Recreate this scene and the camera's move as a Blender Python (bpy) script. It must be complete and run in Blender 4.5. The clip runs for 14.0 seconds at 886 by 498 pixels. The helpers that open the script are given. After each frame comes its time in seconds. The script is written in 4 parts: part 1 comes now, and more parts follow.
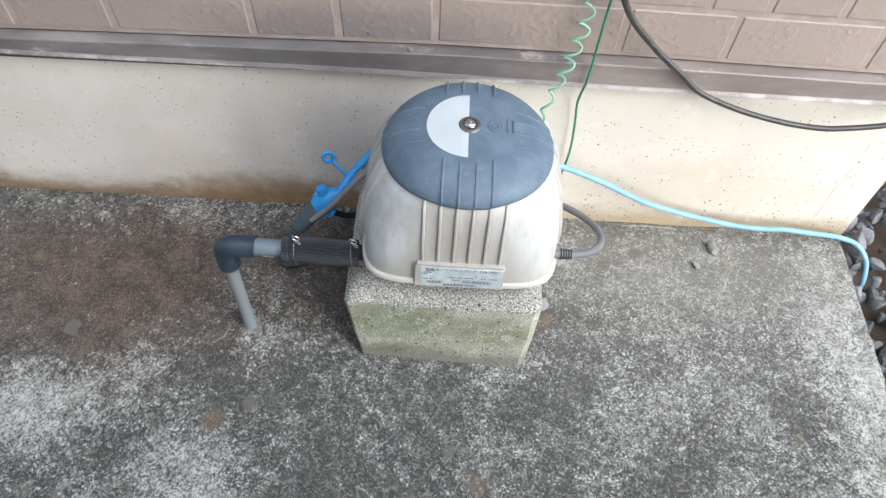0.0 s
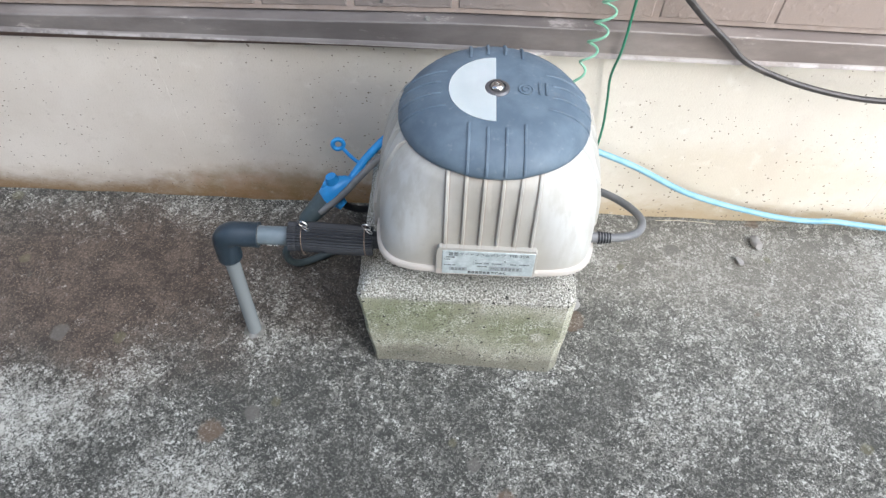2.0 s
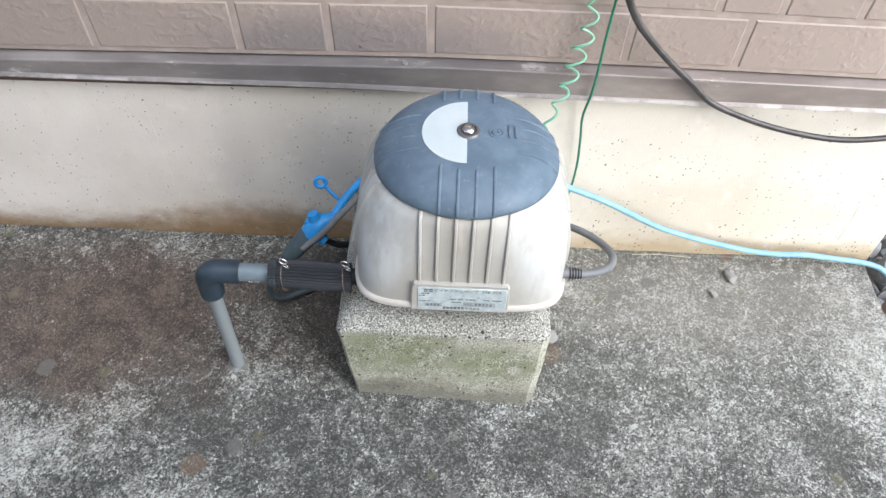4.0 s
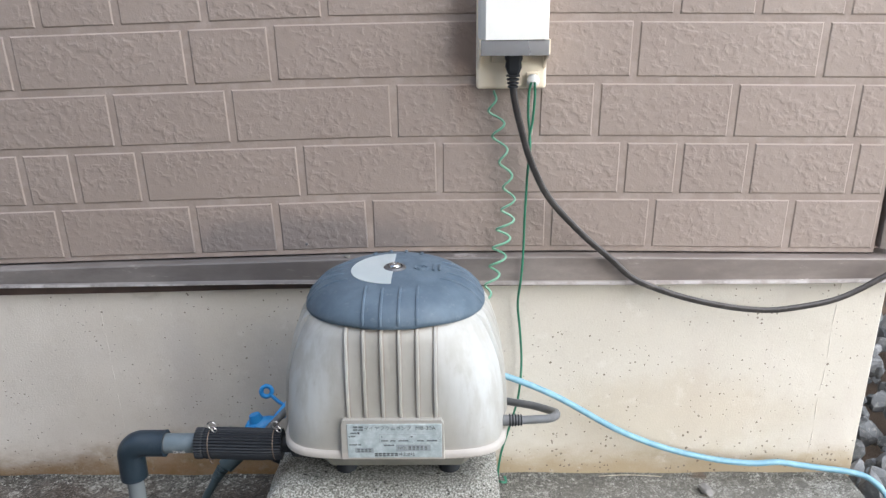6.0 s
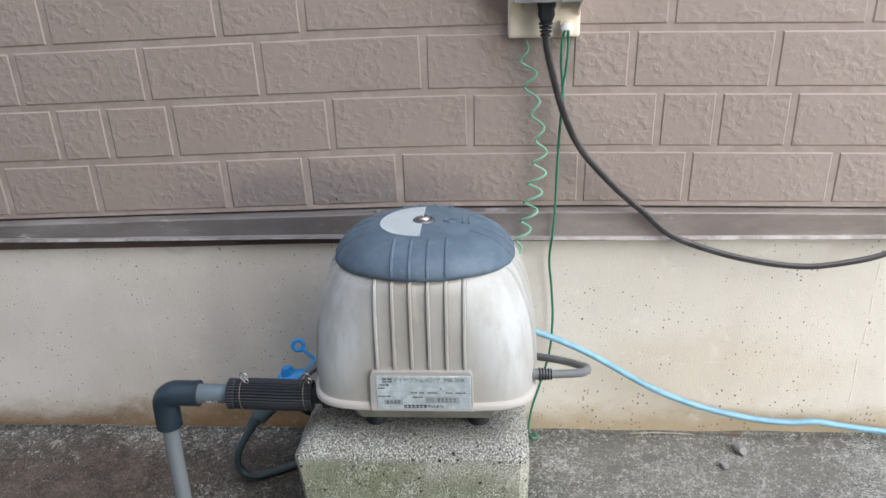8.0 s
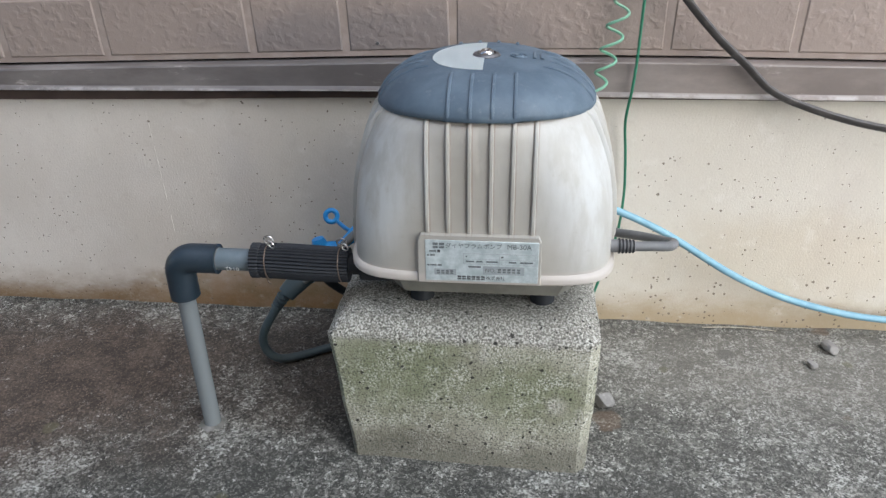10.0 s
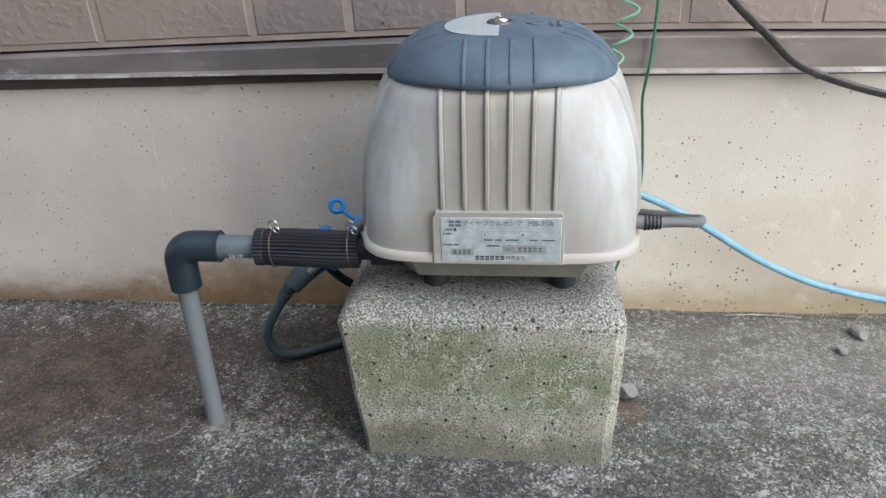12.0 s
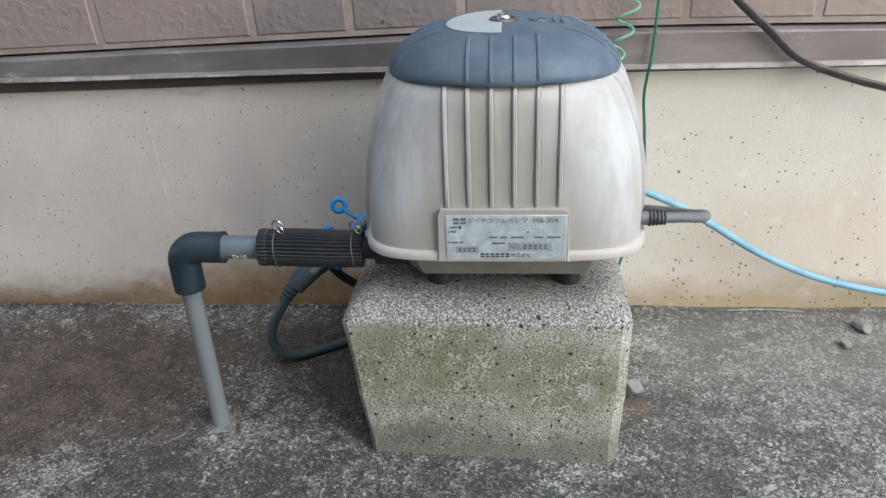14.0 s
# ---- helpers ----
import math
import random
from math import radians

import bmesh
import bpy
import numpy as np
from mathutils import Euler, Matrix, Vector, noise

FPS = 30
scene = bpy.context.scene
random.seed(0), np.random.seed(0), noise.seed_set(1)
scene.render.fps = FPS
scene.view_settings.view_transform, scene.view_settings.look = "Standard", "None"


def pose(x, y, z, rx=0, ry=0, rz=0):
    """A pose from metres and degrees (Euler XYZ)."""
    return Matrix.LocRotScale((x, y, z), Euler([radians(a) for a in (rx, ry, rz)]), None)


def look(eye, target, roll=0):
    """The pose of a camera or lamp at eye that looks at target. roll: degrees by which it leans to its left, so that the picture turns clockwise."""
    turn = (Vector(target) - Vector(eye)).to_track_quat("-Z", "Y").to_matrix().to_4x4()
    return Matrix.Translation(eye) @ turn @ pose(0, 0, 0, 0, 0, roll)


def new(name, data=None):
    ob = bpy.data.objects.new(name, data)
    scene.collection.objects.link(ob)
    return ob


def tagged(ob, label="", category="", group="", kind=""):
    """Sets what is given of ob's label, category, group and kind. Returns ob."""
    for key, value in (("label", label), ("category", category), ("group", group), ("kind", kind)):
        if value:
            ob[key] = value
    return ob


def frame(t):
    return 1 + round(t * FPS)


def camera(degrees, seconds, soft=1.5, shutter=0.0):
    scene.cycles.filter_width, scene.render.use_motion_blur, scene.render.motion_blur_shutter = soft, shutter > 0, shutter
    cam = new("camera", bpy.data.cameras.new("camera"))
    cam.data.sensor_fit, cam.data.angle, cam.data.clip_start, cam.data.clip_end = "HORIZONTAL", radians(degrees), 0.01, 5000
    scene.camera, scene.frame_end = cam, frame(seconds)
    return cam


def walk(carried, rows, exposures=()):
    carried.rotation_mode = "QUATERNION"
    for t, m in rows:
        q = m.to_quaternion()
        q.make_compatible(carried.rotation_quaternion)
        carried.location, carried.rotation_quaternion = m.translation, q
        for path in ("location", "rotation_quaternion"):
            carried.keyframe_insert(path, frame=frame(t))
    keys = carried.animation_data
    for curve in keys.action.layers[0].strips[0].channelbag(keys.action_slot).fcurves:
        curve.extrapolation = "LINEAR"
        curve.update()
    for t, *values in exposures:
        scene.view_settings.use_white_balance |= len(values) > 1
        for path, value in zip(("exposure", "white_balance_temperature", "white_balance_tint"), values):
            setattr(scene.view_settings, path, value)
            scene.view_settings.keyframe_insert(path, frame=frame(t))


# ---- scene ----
cam = camera(61.2, 14.0, soft=1.4, shutter=0.5)
PATH = [
    (0, (0.083, -0.408, 0.829), (0.103, 0.724, -0.82), 4.1),
    (0.5, (0.077, -0.397, 0.792), (0.109, 0.771, -0.831), 3.8),
    (1, (0.076, -0.391, 0.773), (0.11, 0.804, -0.83), 3.9),
    (1.5, (0.074, -0.399, 0.749), (0.085, 0.815, -0.84), 2.8),
    (2, (0.072, -0.401, 0.737), (0.065, 0.805, -0.859), 2.4),
    (2.2, (0.077, -0.404, 0.737), (0.067, 0.812, -0.85), 2.3),
    (4.3, (0.097, -0.408, 0.76), (0.103, 0.882, -0.768), 2.5),
    (4.5, (0.108, -0.411, 0.742), (0.126, 0.984, -0.692), 2.1),
    (5, (0.137, -0.464, 0.62), (0.121, 1.288, -0.346), 0.2),
    (5.5, (0.141, -0.535, 0.58), (0.131, 1.333, -0.133), 1.9),
    (6, (0.159, -0.561, 0.57), (0.137, 1.327, -0.09), -0.6),
    (6.5, (0.164, -0.575, 0.574), (0.097, 1.291, -0.142), -0.9),
    (7, (0.165, -0.568, 0.569), (0.083, 1.296, -0.152), -1.1),
    (7.5, (0.162, -0.563, 0.563), (0.063, 1.296, -0.169), -1.1),
    (8, (0.163, -0.557, 0.558), (0.049, 1.294, -0.191), -1.5),
    (8.5, (0.16, -0.554, 0.545), (0.008, 1.259, -0.285), -1.3),
    (9, (0.147, -0.54, 0.52), (-0.038, 1.213, -0.426), -0.8),
    (9.2, (0.143, -0.522, 0.508), (-0.046, 1.216, -0.462), -0.6),
    (11.5, (0.12, -0.459, 0.443), (-0.059, 1.296, -0.5), -2.4),
    (12, (0.117, -0.461, 0.438), (-0.065, 1.295, -0.501), -2.1),
    (12.5, (0.116, -0.461, 0.434), (-0.069, 1.291, -0.513), -2.3),
    (13, (0.115, -0.461, 0.435), (-0.061, 1.288, -0.518), -2.8),
    (13.5, (0.114, -0.461, 0.437), (-0.059, 1.292, -0.51), -3.2),
    (14, (0.112, -0.461, 0.437), (-0.064, 1.295, -0.504), -2.7),
]
walk(cam, [(t, look(eye, target, roll)) for t, eye, target, roll in PATH], exposures=[(0, 1.50), (2, 1.50), (4.5, 1.6), (5, 1.42), (5.5, 1.30), (6, 1.15), (6.5, 1.05), (8, 1.06), (8.5, 1.06), (9, 0.99), (11.5, 1.0), (14, 1.0)])


# ---- world, sun and exposure ----
world = bpy.data.worlds.new("sky")
scene.world = world
world.use_nodes = True
_nt = world.node_tree
_sky = _nt.nodes.new("ShaderNodeTexSky")
_sky.sky_type = "NISHITA"
_sky.sun_disc = False
SUN_ELEV, SUN_TURN = 38.0, 147.0      # degrees; the turn is clockwise from the wall's normal side
_sky.sun_elevation, _sky.sun_rotation = radians(SUN_ELEV), radians(SUN_TURN)
_nt.links.new(_sky.outputs["Color"], _nt.nodes["Background"].inputs["Color"])
_nt.nodes["Background"].inputs["Strength"].default_value = 0.15
sun_data = bpy.data.lights.new("sun", "SUN")
sun_data.energy, sun_data.angle, sun_data.color = 3.0, radians(92), (1.0, 1.0, 0.995)
sun = new("sun", sun_data)
_d = Vector((math.sin(radians(SUN_TURN)) * math.cos(radians(SUN_ELEV)), math.cos(radians(SUN_TURN)) * math.cos(radians(SUN_ELEV)), math.sin(radians(SUN_ELEV))))
sun.matrix_world = look(_d * 5, (0, 0, 0))


# ---- materials ----
class Mat:
    """A small writer of node materials in world metres."""

    def __init__(self, name, rough=0.7, metal=0.0):
        self.m = bpy.data.materials.new(name)
        self.m.use_nodes = True
        self.t = self.m.node_tree
        self.b = self.t.nodes["Principled BSDF"]
        self.b.inputs["Roughness"].default_value = rough
        self.b.inputs["Metallic"].default_value = metal
        self.pos = self.t.nodes.new("ShaderNodeNewGeometry").outputs["Position"]

    def put(self, node, key, v):
        s = node.inputs[key]
        if isinstance(v, bpy.types.NodeSocket):
            self.t.links.new(v, s)
        elif v is not None:
            if isinstance(v, (tuple, list)) and len(v) == 3 and s.type == "RGBA":
                v = (*v, 1)
            s.default_value = v

    def stretch(self, sx, sy, sz, at=(0, 0, 0)):
        n = self.t.nodes.new("ShaderNodeMapping")
        self.put(n, "Vector", self.pos)
        n.inputs["Scale"].default_value = (sx, sy, sz)
        n.inputs["Location"].default_value = at
        return n.outputs[0]

    def noise(self, scale, detail=4, rough=0.55, vec=None, warp=0.0, colour=False):
        n = self.t.nodes.new("ShaderNodeTexNoise")
        self.put(n, "Vector", vec or self.pos)
        n.inputs["Scale"].default_value, n.inputs["Detail"].default_value = scale, detail
        n.inputs["Roughness"].default_value, n.inputs["Distortion"].default_value = rough, warp
        return n.outputs["Color" if colour else "Fac"]

    def cells(self, scale, feature="F1", out="Distance", vec=None, rnd=1.0):
        n = self.t.nodes.new("ShaderNodeTexVoronoi")
        n.feature = feature
        self.put(n, "Vector", vec or self.pos)
        n.inputs["Scale"].default_value, n.inputs["Randomness"].default_value = scale, rnd
        return n.outputs[out]

    def f(self, op, a, b=None, c=None):
        n = self.t.nodes.new("ShaderNodeMath")
        n.operation = op
        for i, v in enumerate((a, b, c)):
            if v is not None:
                self.put(n, i, v)
        return n.outputs[0]

    def step(self, v, lo, hi, a=0.0, b=1.0):
        n = self.t.nodes.new("ShaderNodeMapRange")
        n.interpolation_type = "SMOOTHSTEP"
        for k, x in (("Value", v), ("From Min", lo), ("From Max", hi), ("To Min", a), ("To Max", b)):
            self.put(n, k, x)
        return n.outputs[0]

    def mix(self, fac, a, b, blend="MIX"):
        n = self.t.nodes.new("ShaderNodeMix")
        n.data_type, n.blend_type = "RGBA", blend
        self.put(n, 0, fac), self.put(n, 6, a), self.put(n, 7, b)
        return n.outputs[2]

    def axis(self, k):
        n = self.t.nodes.new("ShaderNodeSeparateXYZ")
        self.put(n, 0, self.pos)
        return n.outputs[k]

    def blob(self, at, radii, ragged=0.4, scale=18, soft=0.5):
        """A ragged patch round a place: 1 inside, 0 outside."""
        c = self.noise(scale, 5, 0.65, colour=True)
        v = self.t.nodes.new("ShaderNodeVectorMath")
        v.operation = "SUBTRACT"
        self.put(v, 0, self.pos)
        v.inputs[1].default_value = at
        w = self.t.nodes.new("ShaderNodeVectorMath")
        w.operation = "DIVIDE"
        self.put(w, 0, v.outputs[0])
        w.inputs[1].default_value = radii
        o = self.t.nodes.new("ShaderNodeVectorMath")
        o.operation = "MULTIPLY_ADD"
        self.put(o, 0, c)
        o.inputs[1].default_value = (2 * ragged,) * 3
        self.put(o, 2, w.outputs[0])
        p = self.t.nodes.new("ShaderNodeVectorMath")
        p.operation = "SUBTRACT"
        self.put(p, 0, o.outputs[0])
        p.inputs[1].default_value = (ragged,) * 3
        q = self.t.nodes.new("ShaderNodeVectorMath")
        q.operation = "LENGTH"
        self.put(q, 0, p.outputs[0])
        return self.step(q.outputs["Value"], 1 - soft, 1 + soft, 1.0, 0.0)

    def grains(self, scale):
        """A random grey for each small grain."""
        n = self.t.nodes.new("ShaderNodeSeparateColor")
        self.put(n, 0, self.cells(scale, out="Color"))
        return n.outputs[0]

    def random(self):
        return self.t.nodes.new("ShaderNodeObjectInfo").outputs["Random"]

    def bump(self, height, dist=0.001, strength=1.0, under=None):
        n = self.t.nodes.new("ShaderNodeBump")
        n.inputs["Strength"].default_value, n.inputs["Distance"].default_value = strength, dist
        self.put(n, "Height", height)
        if under:
            self.put(n, "Normal", under)
        return n.outputs[0]

    def done(self, colour, rough=None, normal=None, metal=None, spec=None):
        self.put(self.b, "Base Color", colour)
        for k, v in (("Roughness", rough), ("Normal", normal), ("Metallic", metal), ("Specular IOR Level", spec)):
            if v is not None:
                self.put(self.b, k, v)
        return self.m


def siding_material():
    m = Mat("siding_paint", 0.6)
    r = m.random()
    big = m.noise(3.5, 4)
    grain = m.noise(520, 3)
    c = m.mix(m.step(big, 0.35, 0.7), (0.275, 0.222, 0.194), (0.318, 0.262, 0.231))
    c = m.mix(m.f("MULTIPLY", r, 0.14), c, (0.215, 0.172, 0.150))
    c = m.mix(m.step(grain, 0.45, 0.75, 0, 0.25), c, (0.345, 0.29, 0.26))
    c = m.mix(m.f("MULTIPLY", m.step(m.noise(22, 6, 0.7), 0.62, 0.76), 0.4), c, (0.42, 0.36, 0.32))
    # dark grey patch along the lowest course, behind the pump
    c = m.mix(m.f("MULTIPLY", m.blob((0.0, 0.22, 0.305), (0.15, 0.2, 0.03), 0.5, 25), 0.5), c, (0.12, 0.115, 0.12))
    c = m.mix(m.f("MULTIPLY", m.step(m.noise(75, 4, 0.7), 0.68, 0.74), m.step(m.noise(8, 2), 0.5, 0.62, 0.0, 0.6)), c, (0.55, 0.50, 0.46))
    # the outlet's brownish shadow to its left, painted into the siding
    c = m.mix(m.f("MULTIPLY", m.blob((0.176, 0.22, 0.515), (0.014, 0.2, 0.055), 0.3, 30, 0.8), 0.5), c, (0.17, 0.10, 0.065))
    # pressed dents and creases, scattered over an otherwise flat face
    where = m.step(m.noise(26, 2), 0.30, 0.58, 0.12, 1.0)
    dent = m.f("MULTIPLY", m.step(m.noise(135, 2, 0.45, vec=m.stretch(0.85, 1.0, 1.0), warp=0.3), 0.40, 0.68), where)
    relief = m.f("ADD", m.f("MULTIPLY", m.noise(40, 3, 0.55), 0.55), dent)
    n = m.bump(relief, 0.0014, 0.38)
    n = m.bump(grain, 0.0004, 0.5, n)
    return m.done(c, m.step(grain, 0.3, 0.7, 0.55, 0.75), n)


def joint_material():
    m = Mat("siding_joint", 0.75)
    c = m.mix(m.step(m.noise(60, 5), 0.4, 0.7), (0.275, 0.222, 0.194), (0.328, 0.272, 0.242))
    return m.done(c, None, m.bump(m.noise(300, 4), 0.0006, 0.6))


def foundation_material():
    m = Mat("foundation_render", 0.85)
    x, z = m.axis(0), m.axis(2)
    big = m.noise(4.5, 5)
    c = m.mix(m.step(big, 0.35, 0.68), (0.565, 0.530, 0.462), (0.64, 0.603, 0.535))
    c = m.mix(m.f("MULTIPLY", m.step(m.noise(14, 6, 0.65, vec=m.stretch(1, 1, 0.35)), 0.5, 0.72), 0.4), c, (0.52, 0.47, 0.42))
    c = m.mix(m.step(x, 0.12, -0.25, 0.0, 0.5), c, m.mix(m.step(big, 0.4, 0.62), (0.59, 0.53, 0.475), (0.67, 0.615, 0.565)))
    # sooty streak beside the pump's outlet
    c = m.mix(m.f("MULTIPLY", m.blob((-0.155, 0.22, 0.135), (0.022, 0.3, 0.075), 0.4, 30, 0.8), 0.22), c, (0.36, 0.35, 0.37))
    # wider dark grey patch on the wall, behind the pump's left side
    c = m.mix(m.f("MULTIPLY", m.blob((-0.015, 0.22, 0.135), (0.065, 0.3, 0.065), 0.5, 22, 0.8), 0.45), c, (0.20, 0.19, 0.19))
    ring = m.f("MULTIPLY", m.blob((-0.19, 0.222, 0.249), (0.017, 0.2, 0.012), 0.5, 60, 0.25), m.step(m.blob((-0.19, 0.222, 0.251), (0.013, 0.2, 0.009), 0.5, 60, 0.3), 0.9, 0.2))
    c = m.mix(m.f("MULTIPLY", ring, 0.35), c, (0.40, 0.35, 0.30))
    # damp brown foot
    edge = m.f("ADD", z, m.f("MULTIPLY", m.f("SUBTRACT", m.noise(16, 6, 0.7, vec=m.stretch(0.7, 1, 1.2)), 0.5), 0.085))
    foot = m.step(edge, 0.002, 0.056, 1, 0)
    dirt = m.mix(m.step(x, 0.05, 0.25), (0.185, 0.105, 0.04), (0.36, 0.28, 0.175))
    c = m.mix(m.f("MULTIPLY", foot, 0.93), c, dirt)
    c = m.mix(m.f("MULTIPLY", m.blob((-0.11, 0.22, 0.025), (0.12, 0.3, 0.034), 0.7, 34, 0.6), 0.75), c, m.mix(m.step(m.noise(30, 4), 0.4, 0.62), (0.21, 0.125, 0.035), (0.30, 0.17, 0.075)))
    c = m.mix(m.f("MULTIPLY", m.blob((0.42, 0.22, 0.085), (0.14, 0.3, 0.05), 0.6, 30), 0.3), c, (0.42, 0.33, 0.20))
    # blow holes
    p = m.cells(62)
    pr = m.t.nodes.new("ShaderNodeSeparateColor")
    m.put(pr, 0, m.cells(62, out="Color"))
    rad = m.f("MULTIPLY", m.step(pr.outputs[0], 0.25, 1.0), m.f("MULTIPLY", m.f("MULTIPLY", m.step(m.noise(9, 3), 0.34, 0.56), m.step(x, -0.25, 0.35, 1.0, 1.0)), 0.105))
    hole = m.f("LESS_THAN", m.f("ADD", p, m.f("MULTIPLY", m.f("SUBTRACT", m.noise(420, 3), 0.5), 0.10)), rad)
    many = m.f("MULTIPLY", m.step(m.noise(7, 4, 0.65), 0.28, 0.54), m.f("ADD", m.step(x, 0.1, 0.35, 0.66, 0.8), m.f("MULTIPLY", m.step(x, 0.2, 0.35), m.step(z, 0.13, 0.02, 0.0, 0.3))))
    small = m.f("LESS_THAN", m.f("ADD", m.cells(185), m.f("MULTIPLY", m.f("SUBTRACT", m.noise(620, 3), 0.5), 0.26)), m.f("MULTIPLY", m.f("MULTIPLY", m.step(m.grains(185), 0.22, 1.0), many), 0.29))
    hole = m.f("MAXIMUM", hole, small)
    c = m.mix(m.f("MULTIPLY", hole, 0.82), c, (0.12, 0.09, 0.065))
    c = m.mix(m.step(m.noise(700, 2), 0.5, 0.8, 0, 0.22), c, (0.42, 0.37, 0.31))
    c = m.mix(m.f("MULTIPLY", m.step(m.noise(55, 6, 0.75), 0.54, 0.70), 0.28), c, (0.47, 0.42, 0.36))
    c = m.mix(m.f("MULTIPLY", m.step(m.noise(38, 6, 0.7), 0.56, 0.72), 0.30), c, (0.72, 0.69, 0.64))
    n = m.bump(m.noise(30, 5), 0.002, 0.3)
    n = m.bump(m.f("SUBTRACT", m.noise(450, 3), m.f("MULTIPLY", hole, 2.5)), 0.0007, 0.5, n)
    return m.done(c, None, n)


def slab_material():
    m = Mat("slab_concrete", 0.9)
    fine = m.noise(34, 5, 0.65)
    c = m.mix(m.step(fine, 0.35, 0.65), (0.058, 0.060, 0.052), (0.100, 0.101, 0.088))
    c = m.mix(m.step(m.noise(300, 3, 0.7), 0.40, 0.62), m.mix(0.55, c, (0.035, 0.034, 0.031)), c)
    brown = m.blob((-0.33, 0.09, 0), (0.21, 0.12, 1), 0.55, 9, 0.55)
    brown = m.f("MAXIMUM", brown, m.f("MULTIPLY", m.blob((-0.07, 0.13, 0), (0.09, 0.10, 1), 0.5, 14), 0.6))
    c = m.mix(m.f("MULTIPLY", brown, 0.8), c, m.mix(m.step(fine, 0.35, 0.7), (0.064, 0.044, 0.034), (0.135, 0.097, 0.073)))
    c = m.mix(m.f("MULTIPLY", m.blob((0.42, 0.10, 0), (0.26, 0.14, 1), 0.5, 12, 0.8), 0.30), c, (0.19, 0.187, 0.167))
    # ragged lime bloom: clusters of every size, then grains within them
    bloom = m.f("ADD", m.f("MULTIPLY", m.f("SUBTRACT", m.noise(9, 4, 0.6), 0.5), 0.55), m.f("MULTIPLY", m.f("SUBTRACT", m.noise(75, 6, 0.75, warp=0.5), 0.5), 0.75))
    for at, r, k in (((-0.37, -0.085), (0.08, 0.04), 0.22), ((-0.28, -0.03), (0.05, 0.02), 0.14), ((-0.17, -0.15), (0.05, 0.05), 0.16), ((-0.30, -0.17), (0.16, 0.05), 0.05), ((0.15, -0.11), (0.30, 0.11), -0.02), ((0.45, 0.0), (0.30, 0.2), 0.05), ((0.4, 0.15), (0.2, 0.05), 0.05), ((-0.42, 0.18), (0.06, 0.03), 0.10), ((-0.17, 0.19), (0.2, 0.03), 0.05), ((0.62, 0.05), (0.05, 0.18), 0.10), ((-0.125, 0.010), (0.06, 0.02), 0.06), ((-0.05, -0.01), (0.05, 0.04), 0.0), ((-0.16, 0.09), (0.06, 0.06), 0.05), ((0.10, -0.05), (0.16, 0.035), -0.05), ((0.62, -0.02), (0.06, 0.12), 0.06)):
        bloom = m.f("ADD", bloom, m.f("MULTIPLY", m.blob((*at, 0), (*r, 1), 0.9, 40, 0.7), k))
    bloom = m.f("SUBTRACT", bloom, m.f("MULTIPLY", brown, 0.02))
    # each grain is bleached or not; how many are depends on the bloom
    wob = m.t.nodes.new("ShaderNodeVectorMath")
    wob.operation = "MULTIPLY_ADD"
    m.put(wob, 0, m.noise(260, 3, 0.7, colour=True))
    wob.inputs[1].default_value = (0.006, 0.006, 0.006)
    m.put(wob, 2, m.pos)

    def chips(scale):
        split = m.t.nodes.new("ShaderNodeSeparateColor")
        m.put(split, 0, m.cells(scale, out="Color", vec=wob.outputs[0]))
        return split.outputs[0]
    clump = m.f("MULTIPLY", m.f("SUBTRACT", m.noise(200, 6, 0.8, warp=0.5), 0.5), 0.95)
    grit = chips(780)
    c = m.mix(0.75, c, m.mix(m.step(grit, 0.1, 0.9), (0.30, 0.30, 0.30), (1.0, 1.0, 1.0)), "MULTIPLY")
    c = m.mix(m.f("MULTIPLY", m.step(grit, 0.86, 0.95), 0.5), c, m.mix(brown, (0.24, 0.235, 0.21), (0.23, 0.175, 0.13)))
    dens = m.f("ADD", m.f("ADD", m.f("MULTIPLY", bloom, 1.9), clump), m.step(brown, 0.2, 0.9, 0.10, -0.07))
    mid = m.mix(m.f("MULTIPLY", brown, 0.8), (0.165, 0.163, 0.146), (0.115, 0.088, 0.068))
    c = m.mix(m.f("MULTIPLY", m.step(m.f("SUBTRACT", m.f("ADD", dens, 0.14), chips(420)), -0.05, 0.05), 0.7), c, mid)
    pale = m.mix(m.f("MULTIPLY", brown, 0.55), m.mix(m.step(m.noise(48, 4), 0.4, 0.65), (0.47, 0.47, 0.432), (0.31, 0.307, 0.275)), (0.27, 0.235, 0.20))
    speck = m.f("MAXIMUM", m.step(m.f("SUBTRACT", m.f("SUBTRACT", dens, 0.05), chips(560)), -0.04, 0.06), m.f("MULTIPLY", m.step(m.f("SUBTRACT", m.f("SUBTRACT", dens, 0.02), chips(1050)), -0.04, 0.06), 0.55))
    c = m.mix(m.f("MULTIPLY", speck, 0.9), c, pale)
    # tan tint along the wall's foot, on the right
    c = m.mix(m.f("MULTIPLY", m.blob((0.44, 0.16, 0), (0.25, 0.075, 1), 0.5, 16, 0.7), 0.4), c, (0.205, 0.188, 0.16))
    # smooth round stains: grey, rusty, olive
    for scale, ink, k, size in ((17, (0.105, 0.100, 0.088), 0.75, 0.20), (13, (0.14, 0.095, 0.062), 0.55, 0.22), (21, (0.12, 0.115, 0.065), 0.5, 0.16)):
        spots = m.step(m.f("SUBTRACT", m.f("MULTIPLY", m.step(m.grains(scale), 0.60, 1.0), size), m.f("ADD", m.cells(scale), m.f("MULTIPLY", m.f("SUBTRACT", m.noise(80, 4, 0.65), 0.5), 0.22))), -0.02, 0.04)
